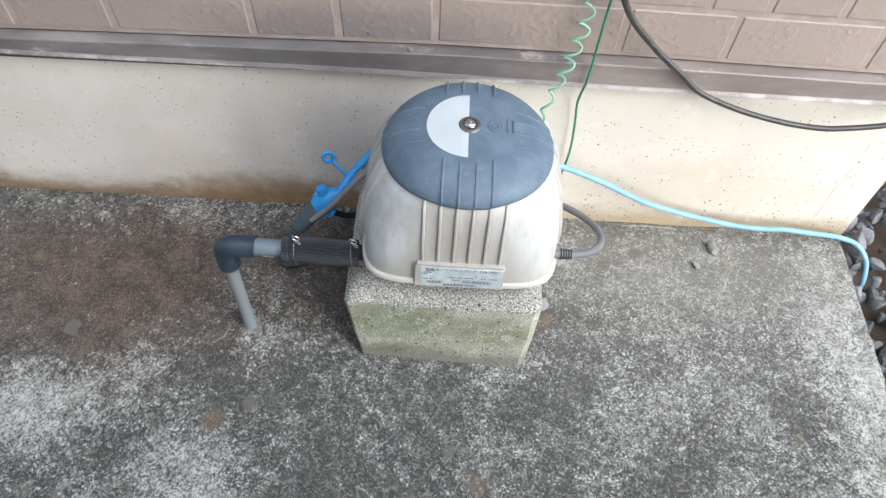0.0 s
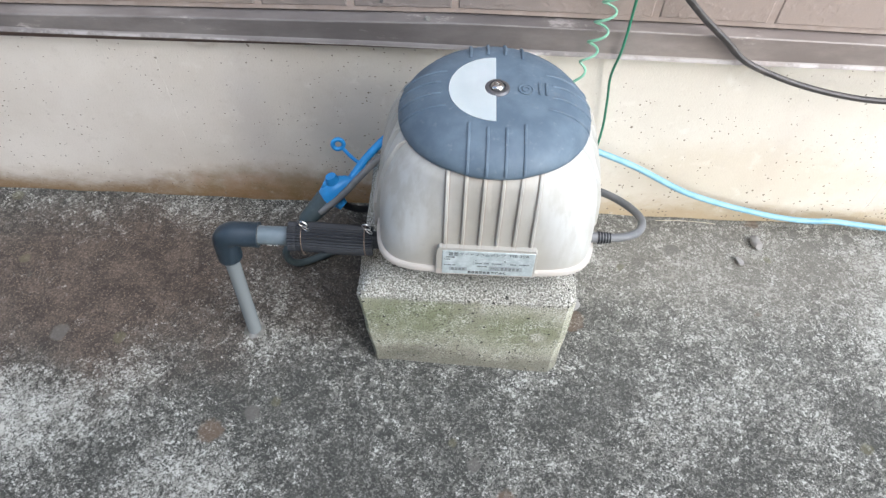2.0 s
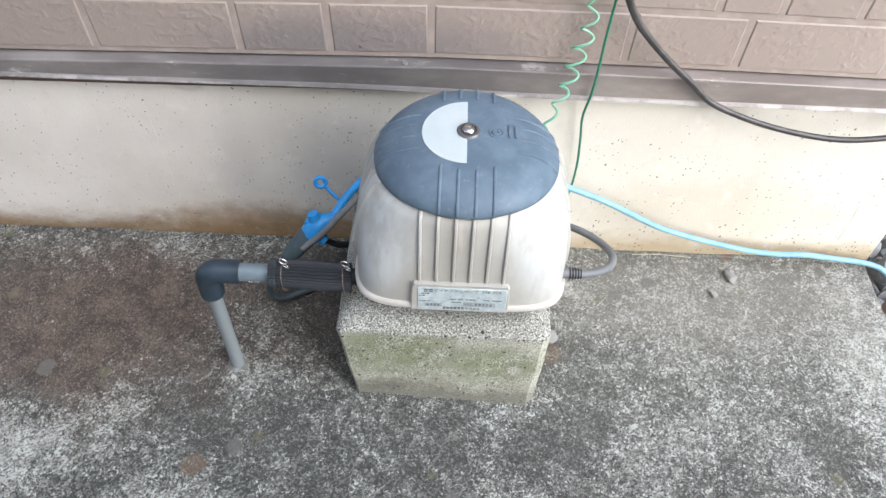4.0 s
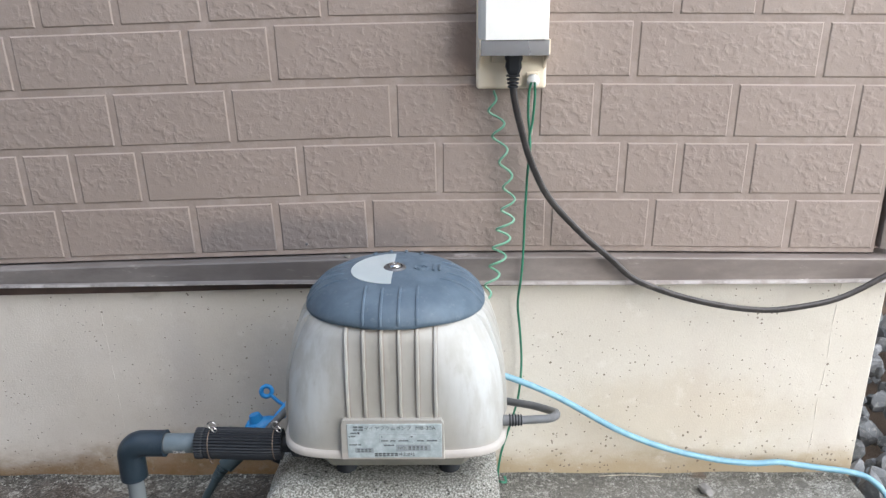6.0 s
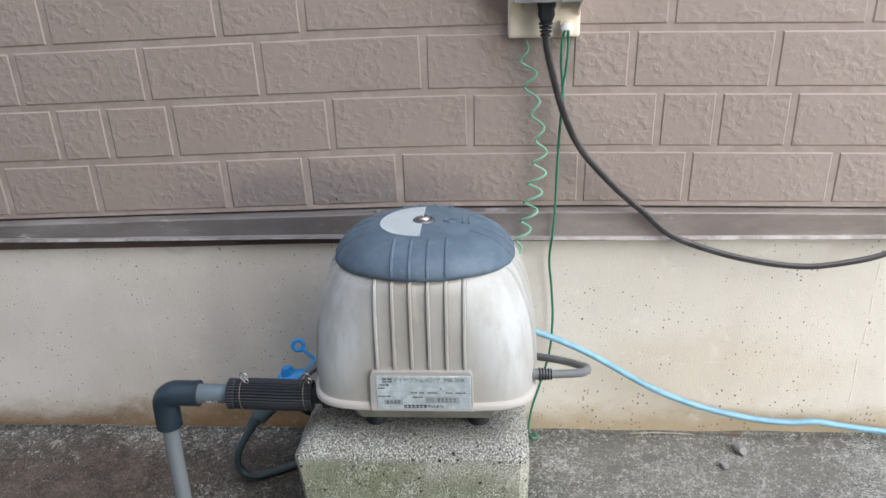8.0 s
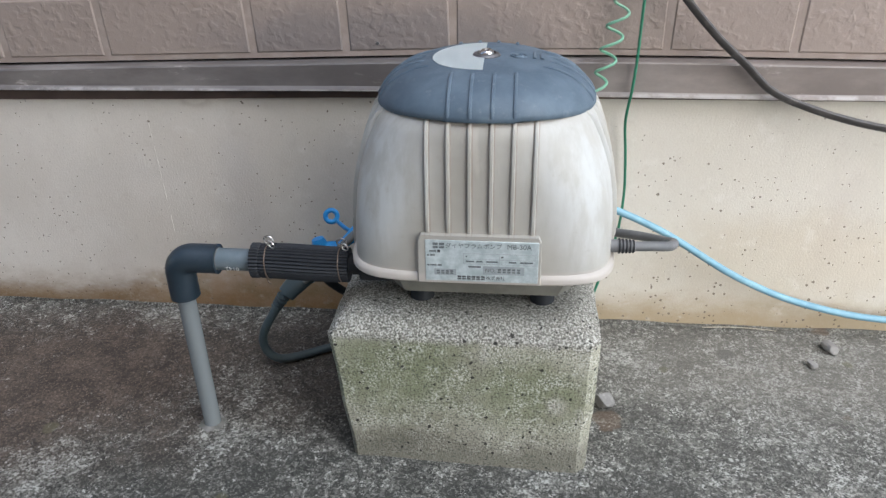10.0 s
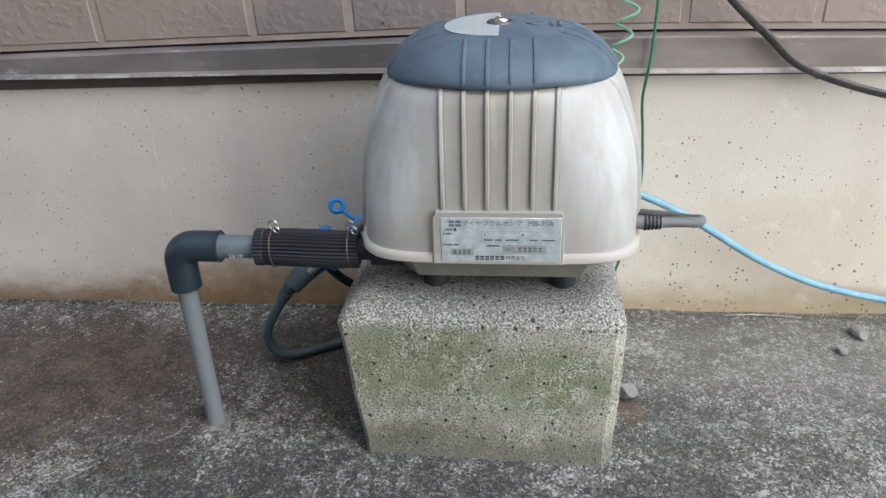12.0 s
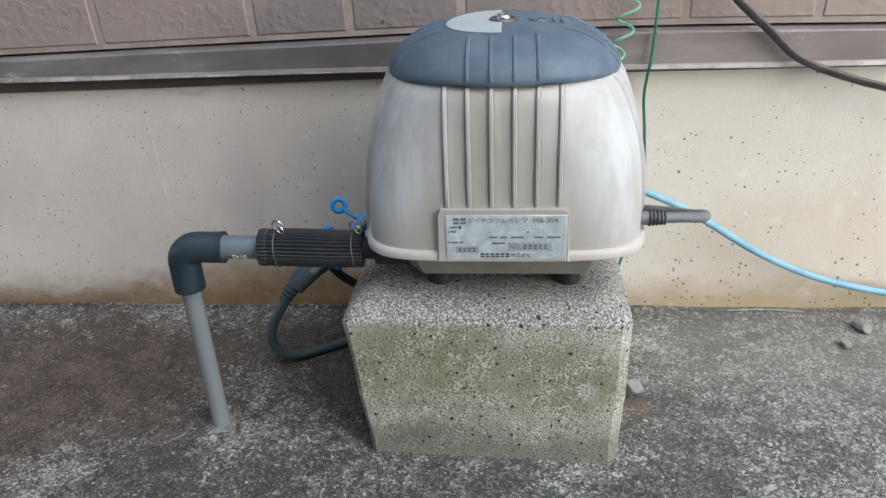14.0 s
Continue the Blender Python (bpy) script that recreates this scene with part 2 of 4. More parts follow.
        c = m.mix(m.f("MULTIPLY", spots, k), c, ink)
    n = m.bump(m.f("ADD", m.noise(330, 2, 0.6), m.f("MULTIPLY", speck, 0.5)), 0.0013, 0.8)
    n = m.bump(fine, 0.004, 0.4, n)
    return m.done(c, None, n)


def block_material():
    m = Mat("block_concrete", 0.9)
    z = m.axis(2)
    grit = m.noise(420, 2, 0.6)
    patch = m.noise(16, 5, 0.6)
    c = m.mix(m.step(patch, 0.35, 0.65), (0.29, 0.285, 0.220), (0.39, 0.383, 0.308))
    moss = m.f("MAXIMUM", m.blob((0.045, 0, 0.095), (0.065, 0.2, 0.042), 0.9, 26, 0.7), m.f("MULTIPLY", m.blob((0.145, 0, 0.080), (0.045, 0.2, 0.03), 1.0, 30, 0.7), 0.9))
    c = m.mix(m.f("MULTIPLY", moss, 0.62), c, (0.155, 0.19, 0.085))
    c = m.mix(m.f("MULTIPLY", m.blob((0.06, 0, 0.02), (0.05, 0.2, 0.014), 0.8, 40, 0.6), 0.5), c, (0.12, 0.11, 0.08))
    foot = m.f("MULTIPLY", m.step(m.f("ADD", z, m.f("MULTIPLY", m.f("SUBTRACT", m.noise(25, 5), 0.5), 0.06)), 0.008, 0.045, 1, 0), 0.75)
    c = m.mix(foot, c, (0.150, 0.143, 0.115))
    c = m.mix(m.f("MULTIPLY", m.blob((0.112, 0, 0.117), (0.0035, 0.2, 0.007), 0.6, 120, 0.8), 0.5), c, (0.50, 0.48, 0.43))
    c = m.mix(m.f("MULTIPLY", m.blob((0.171, 0, 0.070), (0.007, 0.2, 0.008), 0.6, 120, 0.8), 0.55), c, (0.50, 0.47, 0.42))
    # exposed grains along the worn top
    worn = m.step(m.f("ADD", z, m.f("MULTIPLY", m.f("SUBTRACT", m.noise(90, 4), 0.5), 0.012)), 0.122, 0.130)
    c = m.mix(m.f("MULTIPLY", worn, 0.75), c, (0.27, 0.26, 0.24))
    seed = m.noise(640, 2, 0.6)
    light = m.step(seed, 0.53, 0.59)
    light = m.f("MULTIPLY", m.f("MULTIPLY", light, m.f("SUBTRACT", 1.0, foot)), m.f("MAXIMUM", m.step(m.noise(60, 5, 0.7), 0.42, 0.62), m.f("MULTIPLY", worn, 0.8)))
    c = m.mix(m.f("MULTIPLY", light, m.step(worn, 0, 1, 0.65, 0.92)), c, (0.68, 0.68, 0.63))
    c = m.mix(m.f("MULTIPLY", m.step(seed, 0.47, 0.38), m.step(worn, 0, 1, 0.75, 0.85)), c, (0.075, 0.075, 0.065))
    # darker patch on the top, the size of the pump's tray
    tray_patch = m.f("MULTIPLY", m.blob((0.108, 0.07, 0.146), (0.085, 0.06, 0.02), 0.3, 30), 0.5)
    c = m.mix(tray_patch, c, (0.13, 0.135, 0.12))
    rag = m.f("MULTIPLY", m.f("SUBTRACT", m.noise(520, 3, 0.7), 0.5), 0.5)
    hole = m.f("LESS_THAN", m.f("ADD", m.cells(165), rag), m.f("MULTIPLY", m.f("MULTIPLY", m.step(m.noise(70, 1), 0.36, 0.58), m.grains(165)), 0.30))
    pit = m.f("LESS_THAN", m.f("ADD", m.cells(72), m.f("MULTIPLY", rag, 0.75)), m.f("MULTIPLY", m.step(m.grains(72), 0.55, 1.0), 0.10))
    hole = m.f("MAXIMUM", hole, pit)
    c = m.mix(m.f("MULTIPLY", hole, 0.95), c, (0.022, 0.021, 0.017))
    n = m.bump(m.f("SUBTRACT", m.f("ADD", grit, m.f("MULTIPLY", worn, light)), m.f("MULTIPLY", hole, 3.0)), 0.0012, 0.8)
    return m.done(c, None, m.bump(patch, 0.004, 0.3, n))


def plastic(name, lo, hi, rough=0.5, chalk=None, grain=0.00015, scale=40):
    m = Mat(name, rough)
    big = m.noise(scale, 5, 0.6)
    c = m.mix(m.step(big, 0.35, 0.7), lo, hi)
    if chalk:
        c = m.mix(m.f("MULTIPLY", m.step(m.noise(90, 5, 0.7), 0.52, 0.75), 0.5), c, chalk)
    g = m.noise(1500, 2)
    return m.done(c, m.step(m.noise(scale * 2, 4), 0.3, 0.7, rough - 0.07, rough + 0.1), m.bump(g, grain, 0.6))


def housing_material():
    m = Mat("housing_paint", 0.5)
    streak = m.noise(55, 5, 0.6, vec=m.stretch(1, 1, 0.22))
    c = m.mix(m.step(m.noise(18, 4), 0.35, 0.7), (0.355, 0.340, 0.303), (0.405, 0.391, 0.355))
    for at, r, k in (((0.025, 0.0, 0.272), (0.04, 0.07, 0.035), 0.9), ((0.185, 0.0, 0.272), (0.045, 0.08, 0.045), 0.75), ((0.030, -0.005, 0.238), (0.020, 0.05, 0.03), 0.85), ((0.188, -0.005, 0.232), (0.022, 0.05, 0.035), 0.7)):
        w = m.blob(at, r, 0.35, 30, 0.75)
        c = m.mix(m.f("MULTIPLY", w, m.step(streak, 0.38, 0.62, 0.3 * k, k)), c, (0.54, 0.56, 0.555))
    c = m.mix(m.f("MULTIPLY", m.step(streak, 0.60, 0.74), 0.25), c, (0.62, 0.585, 0.53))
    c = m.mix(m.f("MULTIPLY", m.step(m.noise(120, 5, 0.7), 0.60, 0.75), 0.25), c, (0.30, 0.25, 0.20))
    # brown grime caught along the front ribs
    u = m.f("FRACT", m.f("DIVIDE", m.f("SUBTRACT", m.axis(0), 0.108), 0.0148))
    off = m.f("ABSOLUTE", m.f("SUBTRACT", u, 0.5))
    grime = m.f("MULTIPLY", m.step(off, 0.085, 0.110), m.step(off, 0.175, 0.125))
    grime = m.f("MULTIPLY", grime, m.f("LESS_THAN", m.f("ABSOLUTE", m.f("SUBTRACT", m.axis(0), 0.108)), 0.0405))
    grime = m.f("MULTIPLY", m.f("MULTIPLY", grime, m.f("LESS_THAN", m.axis(1), 0.03)), m.step(m.axis(2), 0.224, 0.228))
    c = m.mix(m.f("MULTIPLY", grime, m.step(m.noise(40, 4, 0.7), 0.3, 0.65, 0.15, 0.6)), c, (0.22, 0.155, 0.12))
    # rusty seep below the cap's rim, and a paler, pinker flange
    z = m.axis(2)
    c = m.mix(m.f("MULTIPLY", m.step(m.f("ADD", z, m.f("MULTIPLY", m.noise(60, 3), 0.012)), 0.306, 0.314), 0.35), c, (0.27, 0.19, 0.14))
    c = m.mix(m.f("MULTIPLY", m.step(z, 0.197, 0.192), 0.5), c, (0.53, 0.475, 0.435))
    return m.done(c, m.step(streak, 0.3, 0.7, 0.42, 0.6), m.bump(m.noise(900, 3), 0.0002, 0.5))


def cap_material():
    m = Mat("cap_rubberised", 0.6)
    c = m.mix(m.step(m.noise(35, 5, 0.6), 0.35, 0.7), (0.072, 0.108, 0.147), (0.106, 0.150, 0.193))
    c = m.mix(m.f("MULTIPLY", m.step(m.noise(160, 5, 0.7), 0.55, 0.78), 0.35), c, (0.26, 0.285, 0.31))
    c = m.mix(m.f("MULTIPLY", m.step(m.noise(60, 5, 0.7, vec=m.stretch(1, 1, 0.4)), 0.6, 0.75), 0.3), c, (0.17, 0.165, 0.165))
    return m.done(c, m.step(m.noise(80, 4), 0.3, 0.7, 0.5, 0.68), m.bump(m.noise(1100, 2), 0.0002, 0.6))


def trim_material():
    m = Mat("trim_paint", 0.42)
    streak = m.noise(26, 6, 0.65, vec=m.stretch(0.35, 1, 1))
    # base tone darker on the left, paler on the right
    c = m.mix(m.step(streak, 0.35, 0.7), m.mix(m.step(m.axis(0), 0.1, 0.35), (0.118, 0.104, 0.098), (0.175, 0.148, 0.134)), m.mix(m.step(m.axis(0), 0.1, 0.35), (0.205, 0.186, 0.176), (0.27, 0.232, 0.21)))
    c = m.mix(m.f("MULTIPLY", m.step(m.noise(40, 6, 0.75, vec=m.stretch(0.4, 1, 1.5)), 0.60, 0.70), 0.6), c, (0.50, 0.46, 0.43))
    # darker behind the pump: its shade put into the paint
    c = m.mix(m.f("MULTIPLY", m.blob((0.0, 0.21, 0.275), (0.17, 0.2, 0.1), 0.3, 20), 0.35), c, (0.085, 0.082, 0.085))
    lip = m.f("MULTIPLY", m.step(m.axis(2), 0.2625, 0.2600), m.step(m.noise(35, 5, 0.7), 0.40, 0.6))
    c = m.mix(m.f("MULTIPLY", lip, 0.7), c, (0.40, 0.375, 0.36))
    return m.done(c, m.step(streak, 0.3, 0.7, 0.35, 0.6), m.bump(m.noise(220, 4), 0.0004, 0.4))


def stone_material(name, lo, hi):
    m = Mat(name, 0.85)
    n = m.t.nodes.new("ShaderNodeNewGeometry").outputs["Random Per Island"]
    c = m.mix(n, lo, hi)
    c = m.mix(m.f("MULTIPLY", m.step(m.noise(160, 5, 0.7), 0.5, 0.72), 0.45), c, (0.42, 0.41, 0.39))
    return m.done(c, None, m.bump(m.noise(240, 5), 0.0015, 0.6))


def plain(name, colour, rough=0.5, metal=0.0):
    m = Mat(name, rough, metal)
    c = m.mix(m.step(m.noise(130, 5, 0.65), 0.4, 0.75, 0, 0.5), colour, tuple(min(1, v * 1.5 + 0.02) for v in colour))
    return m.done(c, m.step(m.noise(90, 4), 0.3, 0.7, rough * 0.85, min(1, rough * 1.15)))


SIDING, JOINT, FOUND, SLAB, BLOCK = siding_material(), joint_material(), foundation_material(), slab_material(), block_material()
HOUSING, CAP, TRIM = housing_material(), cap_material(), trim_material()
TRAY = plastic("tray_plastic", (0.19, 0.185, 0.16), (0.25, 0.24, 0.21), 0.6)
RUBBER = plastic("black_rubber", (0.008, 0.010, 0.014), (0.014, 0.017, 0.022), 0.6, (0.024, 0.027, 0.032))
ELBOW = plastic("dark_pvc", (0.014, 0.026, 0.038), (0.022, 0.036, 0.050), 0.42, (0.04, 0.055, 0.070))
PIPE = plastic("grey_pvc", (0.195, 0.218, 0.226), (0.212, 0.236, 0.245), 0.22, None, 0.0001, 2.5)
PIPE_DARK = plastic("stub_pvc", (0.105, 0.138, 0.160), (0.14, 0.175, 0.198), 0.4, (0.2, 0.225, 0.24))
CORD = plastic("cord_sheath", (0.040, 0.036, 0.035), (0.068, 0.062, 0.060), 0.45, (0.15, 0.135, 0.125))
CORD_GREY = plastic("grey_cord_sheath", (0.125, 0.13, 0.134), (0.17, 0.174, 0.178), 0.5, (0.26, 0.26, 0.26))
PLUG_GREY = plastic("connector_plastic", (0.036, 0.056, 0.064), (0.058, 0.080, 0.088), 0.5, (0.09, 0.11, 0.115))
BLUE = plastic("blue_plastic", (0.012, 0.20, 0.50), (0.022, 0.27, 0.60), 0.42)
BLUE_CORD = plastic("blue_cord_sheath", (0.15, 0.31, 0.405), (0.20, 0.38, 0.465), 0.45, (0.27, 0.46, 0.53))
GREEN = plastic("green_wire_sheath", (0.015, 0.14, 0.08), (0.03, 0.20, 0.12), 0.42)
GREEN_PALE = plastic("pale_green_wire", (0.13, 0.33, 0.22), (0.21, 0.42, 0.30), 0.42)
STICKER = plastic("sticker_vinyl", (0.76, 0.83, 0.84), (0.82, 0.88, 0.89), 0.35)
STEEL = plain("worn_steel", (0.55, 0.54, 0.52), 0.28, 1.0)
WIRE = plain("clamp_wire", (0.17, 0.13, 0.105), 0.55, 0.8)
WASHER = plain("dark_washer", (0.12, 0.12, 0.125), 0.4, 0.6)
PLATE_FOIL = plastic("name_plate_foil", (0.36, 0.42, 0.43), (0.52, 0.58, 0.59), 0.4, (0.66, 0.70, 0.70), scale=150)
INK = plain("print_ink", (0.05, 0.052, 0.055), 0.5)
INK_MID = plain("grey_ink", (0.10, 0.11, 0.115), 0.5)
INK_FAINT = plain("faded_ink", (0.11, 0.125, 0.13), 0.5)
INK_BOX = plain("stamped_field", (0.29, 0.32, 0.33), 0.5)
INK_WHITE = plain("white_print", (0.72, 0.72, 0.70), 0.5)
IVORY = plastic("ivory_plastic", (0.82, 0.72, 0.57), (0.87, 0.78, 0.63), 0.4)
WHITE = plastic("white_cover_plastic", (0.80, 0.80, 0.76), (0.84, 0.84, 0.80), 0.35)
SMOKE = plastic("grey_lip_plastic", (0.42, 0.42, 0.43), (0.45, 0.45, 0.46), 0.25, scale=8)
SMOKE.node_tree.nodes["Principled BSDF"].inputs["Transmission Weight"].default_value = 0.55
GRAVEL = stone_material("crushed_stone", (0.055, 0.062, 0.068), (0.20, 0.205, 0.21))
STONE = stone_material("pebble_stone", (0.17, 0.165, 0.155), (0.24, 0.23, 0.22))
STONE_PALE = stone_material("pale_stone", (0.15, 0.148, 0.14), (0.22, 0.214, 0.205))
SOIL = plastic("brown_soil", (0.06, 0.042, 0.03), (0.12, 0.085, 0.06), 0.95, (0.16, 0.12, 0.09), 0.003, 14)
BROWN = plastic("dark_brown", (0.075, 0.05, 0.042), (0.11, 0.075, 0.062), 0.6)
GROUT = plastic("white_mortar", (0.13, 0.127, 0.115), (0.30, 0.295, 0.28), 0.95, None, 0.001, 60)


# ---- builders ----
AT = {}


def thing(name, base, label, category, group=""):
    ob = new(name)
    ob.location = base
    ob.empty_display_size = 0.02
    AT[ob] = Vector(base)
    return tagged(ob, label, category, group)


def part(name, mesh, material, parent=None, label="", smooth=True):
    """Links a mesh (or a bmesh) given in world metres as one object, under a thing or a part."""
    if isinstance(mesh, bmesh.types.BMesh):
        bm, mesh = mesh, bpy.data.meshes.new(name)
        bm.normal_update()
        bm.to_mesh(mesh)
        bm.free()
    if not mesh.materials:
        mesh.materials.append(material)
    if smooth:
        mesh.shade_smooth()
        mesh.set_sharp_from_angle(angle=radians(38))
    ob = new(name, mesh)
    if parent is not None:
        ob.parent = parent
        ob.matrix_parent_inverse = Matrix.Translation(-AT.get(parent, Vector()))
    return tagged(ob, label)


def structure(name, mesh, material, label, category, smooth=True):
    return tagged(part(name, mesh, material, None, "", smooth), label, category, "", "structure")


def box(x0, x1, y0, y1, z0, z1, bevel=0.0, segments=2, bm=None):
    own = bmesh.new()
    bmesh.ops.create_cube(own, size=1, matrix=Matrix.LocRotScale(((x0 + x1) / 2, (y0 + y1) / 2, (z0 + z1) / 2), None, (x1 - x0, y1 - y0, z1 - z0)))
    if bevel:
        bmesh.ops.bevel(own, geom=own.edges[:], offset=bevel, segments=segments, profile=0.6, affect="EDGES")
    if bm is None:
        return own
    return merge(bm, own)


def merge(bm, other):
    tmp = bpy.data.meshes.new("tmp")
    other.to_mesh(tmp)
    other.free()
    bm.from_mesh(tmp)
    bpy.data.meshes.remove(tmp)
    return bm


def loft(rings, closed=True, ends=True):
    bm = bmesh.new()
    rows = [[bm.verts.new(p) for p in r] for r in rings]
    n = len(rows[0])
    for a, b in zip(rows, rows[1:]):
        for i in range(n if closed else n - 1):
            j = (i + 1) % n
            bm.faces.new((a[i], a[j], b[j], b[i]))
    if ends:
        bm.faces.new(rows[0][::-1])
        bm.faces.new(rows[-1])
    bmesh.ops.recalc_face_normals(bm, faces=bm.faces[:])
    return bm


def smooth_line(points, step=0.004):
    """A Catmull-Rom line through the points."""
    p = [Vector(q) for q in points]
    p = [2 * p[0] - p[1], *p, 2 * p[-1] - p[-2]]
    out = []
    for a, b, c, d in zip(p, p[1:], p[2:], p[3:]):
        k = max(2, int((c - b).length / step))
        for i in range(k):
            t = i / k
            out.append(0.5 * (2 * b + (c - a) * t + (2 * a - 5 * b + 4 * c - d) * t * t + (3 * b - a - 3 * c + d) * t ** 3))
    out.append(p[-2])
    return out


def tube(points, radius, sides=10, step=0.004, smooth=True, flat=1.0, ridges=None):
    line = smooth_line(points, step) if smooth else [Vector(q) for q in points]
    rings, up = [], None
    for i, q in enumerate(line):
        d = (line[min(i + 1, len(line) - 1)] - line[max(i - 1, 0)]).normalized()
        if up is None:
            up = d.orthogonal().normalized()
        up = (up - d * up.dot(d)).normalized()
        side = d.cross(up)
        r = radius(i / (len(line) - 1)) if callable(radius) else radius
        ring = []
        for k in range(sides):
            a = 2 * math.pi * k / sides
            rr = r * (1 + (ridges[1] * math.cos(ridges[0] * a) if ridges else 0))
            ring.append(q + up * (rr * math.cos(a)) + side * (rr * flat * math.sin(a)))
        rings.append(ring)
    return loft(rings)


def turned(profile, at, axis="z", sides=32):
    """A solid of revolution: (radius, height) pairs along an axis."""
    rings = []
    for r, h in profile:
        ring = []
        for k in range(sides):
            a = 2 * math.pi * k / sides
            c, s = max(r, 1e-5) * math.cos(a), max(r, 1e-5) * math.sin(a)
            ring.append(Vector(at) + Vector({"z": (c, s, h), "x": (h, c, s), "y": (c, h, s)}[axis]))
        rings.append(ring)
    return loft(rings)


def ring_of(at, normal, radius, wire, sides=28, around=8, sweep=2 * math.pi, start=0.0):
    n = Vector(normal).normalized()
    u = n.orthogonal().normalized()
    v = n.cross(u)
    pts = [Vector(at) + u * radius * math.cos(start + sweep * k / sides) + v * radius * math.sin(start + sweep * k / sides) for k in range(sides + 1)]
    if abs(sweep - 2 * math.pi) < 1e-6:
        bm = bmesh.new()
        rows = []
        for k in range(sides):
            q = pts[k]
            out = (q - Vector(at)).normalized()
            rows.append([bm.verts.new(q + out * wire * math.cos(2 * math.pi * i / around) + n * wire * math.sin(2 * math.pi * i / around)) for i in range(around)])
        for a, b in zip(rows, rows[1:] + rows[:1]):
            for i in range(around):
                j = (i + 1) % around
                bm.faces.new((a[i], a[j], b[j], b[i]))
        bmesh.ops.recalc_face_normals(bm, faces=bm.faces[:])
        return bm
    return tube(pts, wire, around, smooth=False)


def letters(name, text, size, matrix, material, parent):
    """Printed characters as a thin mesh."""
    cu = bpy.data.curves.new(name, "FONT")
    cu.body, cu.size, cu.extrude, cu.align_x, cu.align_y = text, size, 0.00008, "CENTER", "CENTER"
    ob = bpy.data.objects.new(name, cu)
    scene.collection.objects.link(ob)
    mesh = bpy.data.meshes.new_from_object(ob.evaluated_get(bpy.context.evaluated_depsgraph_get()))
    bpy.data.objects.remove(ob)
    mesh.transform(matrix)
    mesh.materials.clear()
    return part(name, mesh, material, parent, smooth=False)


def rock(size, seed, detail=1):
    rng = random.Random(seed)
    bm = bmesh.new()
    bmesh.ops.create_icosphere(bm, subdivisions=detail + 1, radius=1)
    cuts = [(Vector((rng.gauss(0, 1), rng.gauss(0, 1), rng.gauss(0, 1))).normalized(), rng.uniform(0.45, 0.85)) for _ in range(9)]
    for v in bm.verts:
        for n, h in cuts:
            d = v.co.dot(n)
            if d > h:
                v.co -= n * (d - h)
        v.co *= 1 + rng.uniform(-0.04, 0.04)
        v.co.x *= size[0]
        v.co.y *= size[1]
        v.co.z *= size[2]
    return bm


def rock_at(at, size, seed):
    bm = rock(size, seed)
    bmesh.ops.transform(bm, matrix=Matrix.Translation(at), verts=bm.verts)
    return bm


# ---- ground, slab and house wall ----
WALL, CORNER = 0.222, 0.648

structure("ground", box(-60, 60, -60, 60, -0.45, -0.085), SOIL, "brown soil ground below the slab", "ground", False)


def slab_mesh():
    rings = []
    for i in range(221):
        y = -1.349 + (WALL - 0.001 + 1.349) * i / 220
        e = CORNER + 0.0025 * noise.noise((0, y * 30, 3)) + 0.0015 * noise.noise((0, y * 110, 7))
        d = 0.003 + 0.002 * noise.noise((4, y * 60, 0))
        rings.append([(-3, y, -0.13), (-3, y, 0), (e - 0.016, y, 0), (e - 0.006, y, -0.0012), (e - 0.0015, y, -d - 0.002), (e, y, -0.014), (e + 0.001, y, -0.13)])
    return loft(rings)


slab = structure("pavement", slab_mesh(), SLAB, "weathered grey concrete slab with white speckles and brown stains", "concrete slab")


def foundation_mesh():
    bm = box(-3, CORNER, WALL, WALL + 0.16, -0.13, 0.27, 0.002, 1)
    return bm


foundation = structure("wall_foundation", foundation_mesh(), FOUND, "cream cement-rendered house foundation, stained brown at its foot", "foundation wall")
part("formwork_seam", tube([(0.597, WALL + 0.0004, 0.268), (0.594, WALL + 0.0004, 0.2), (0.595, WALL + 0.0005, 0.15), (0.592, WALL + 0.0004, 0.1), (0.593, WALL + 0.0004, 0.06), (0.590, WALL + 0.0005, 0.004)], lambda t: 0.0008 + 0.0003 * math.sin(40 * t), 8), FOUND, foundation)
part("formwork_seam", tube([(-0.244, WALL + 0.0004, 0.250), (-0.241, WALL + 0.0004, 0.16), (-0.238, WALL + 0.0005, 0.03)], lambda t: 0.0006 + 0.0003 * math.sin(33 * t) * math.sin(71 * t), 8), FOUND, foundation)
part("return_wall", box(CORNER - 0.16, CORNER, WALL + 0.161, 3.2, -0.13, 0.27, 0.002, 1), FOUND, foundation)
part("mortar_fillet", tube([(-0.9, WALL - 0.001, 0.0), (-0.3, WALL - 0.002, 0.0005), (-0.1, WALL - 0.001, 0.0), (0.2, WALL - 0.0015, 0.0005), (0.42, WALL - 0.002, 0.001), (0.64, WALL - 0.0015, 0.0)], lambda t: 0.0025 + 0.0012 * math.sin(57 * t) * math.sin(23 * t), 8), SLAB, foundation)


def sag(x):
    """The siding and the flashing's ledge hang a little lower towards the far end."""
    return -0.027 * max(0.0, min(0.7, 0.08 - x)) - 0.014 * max(0.0, min(0.4, x - 0.28))


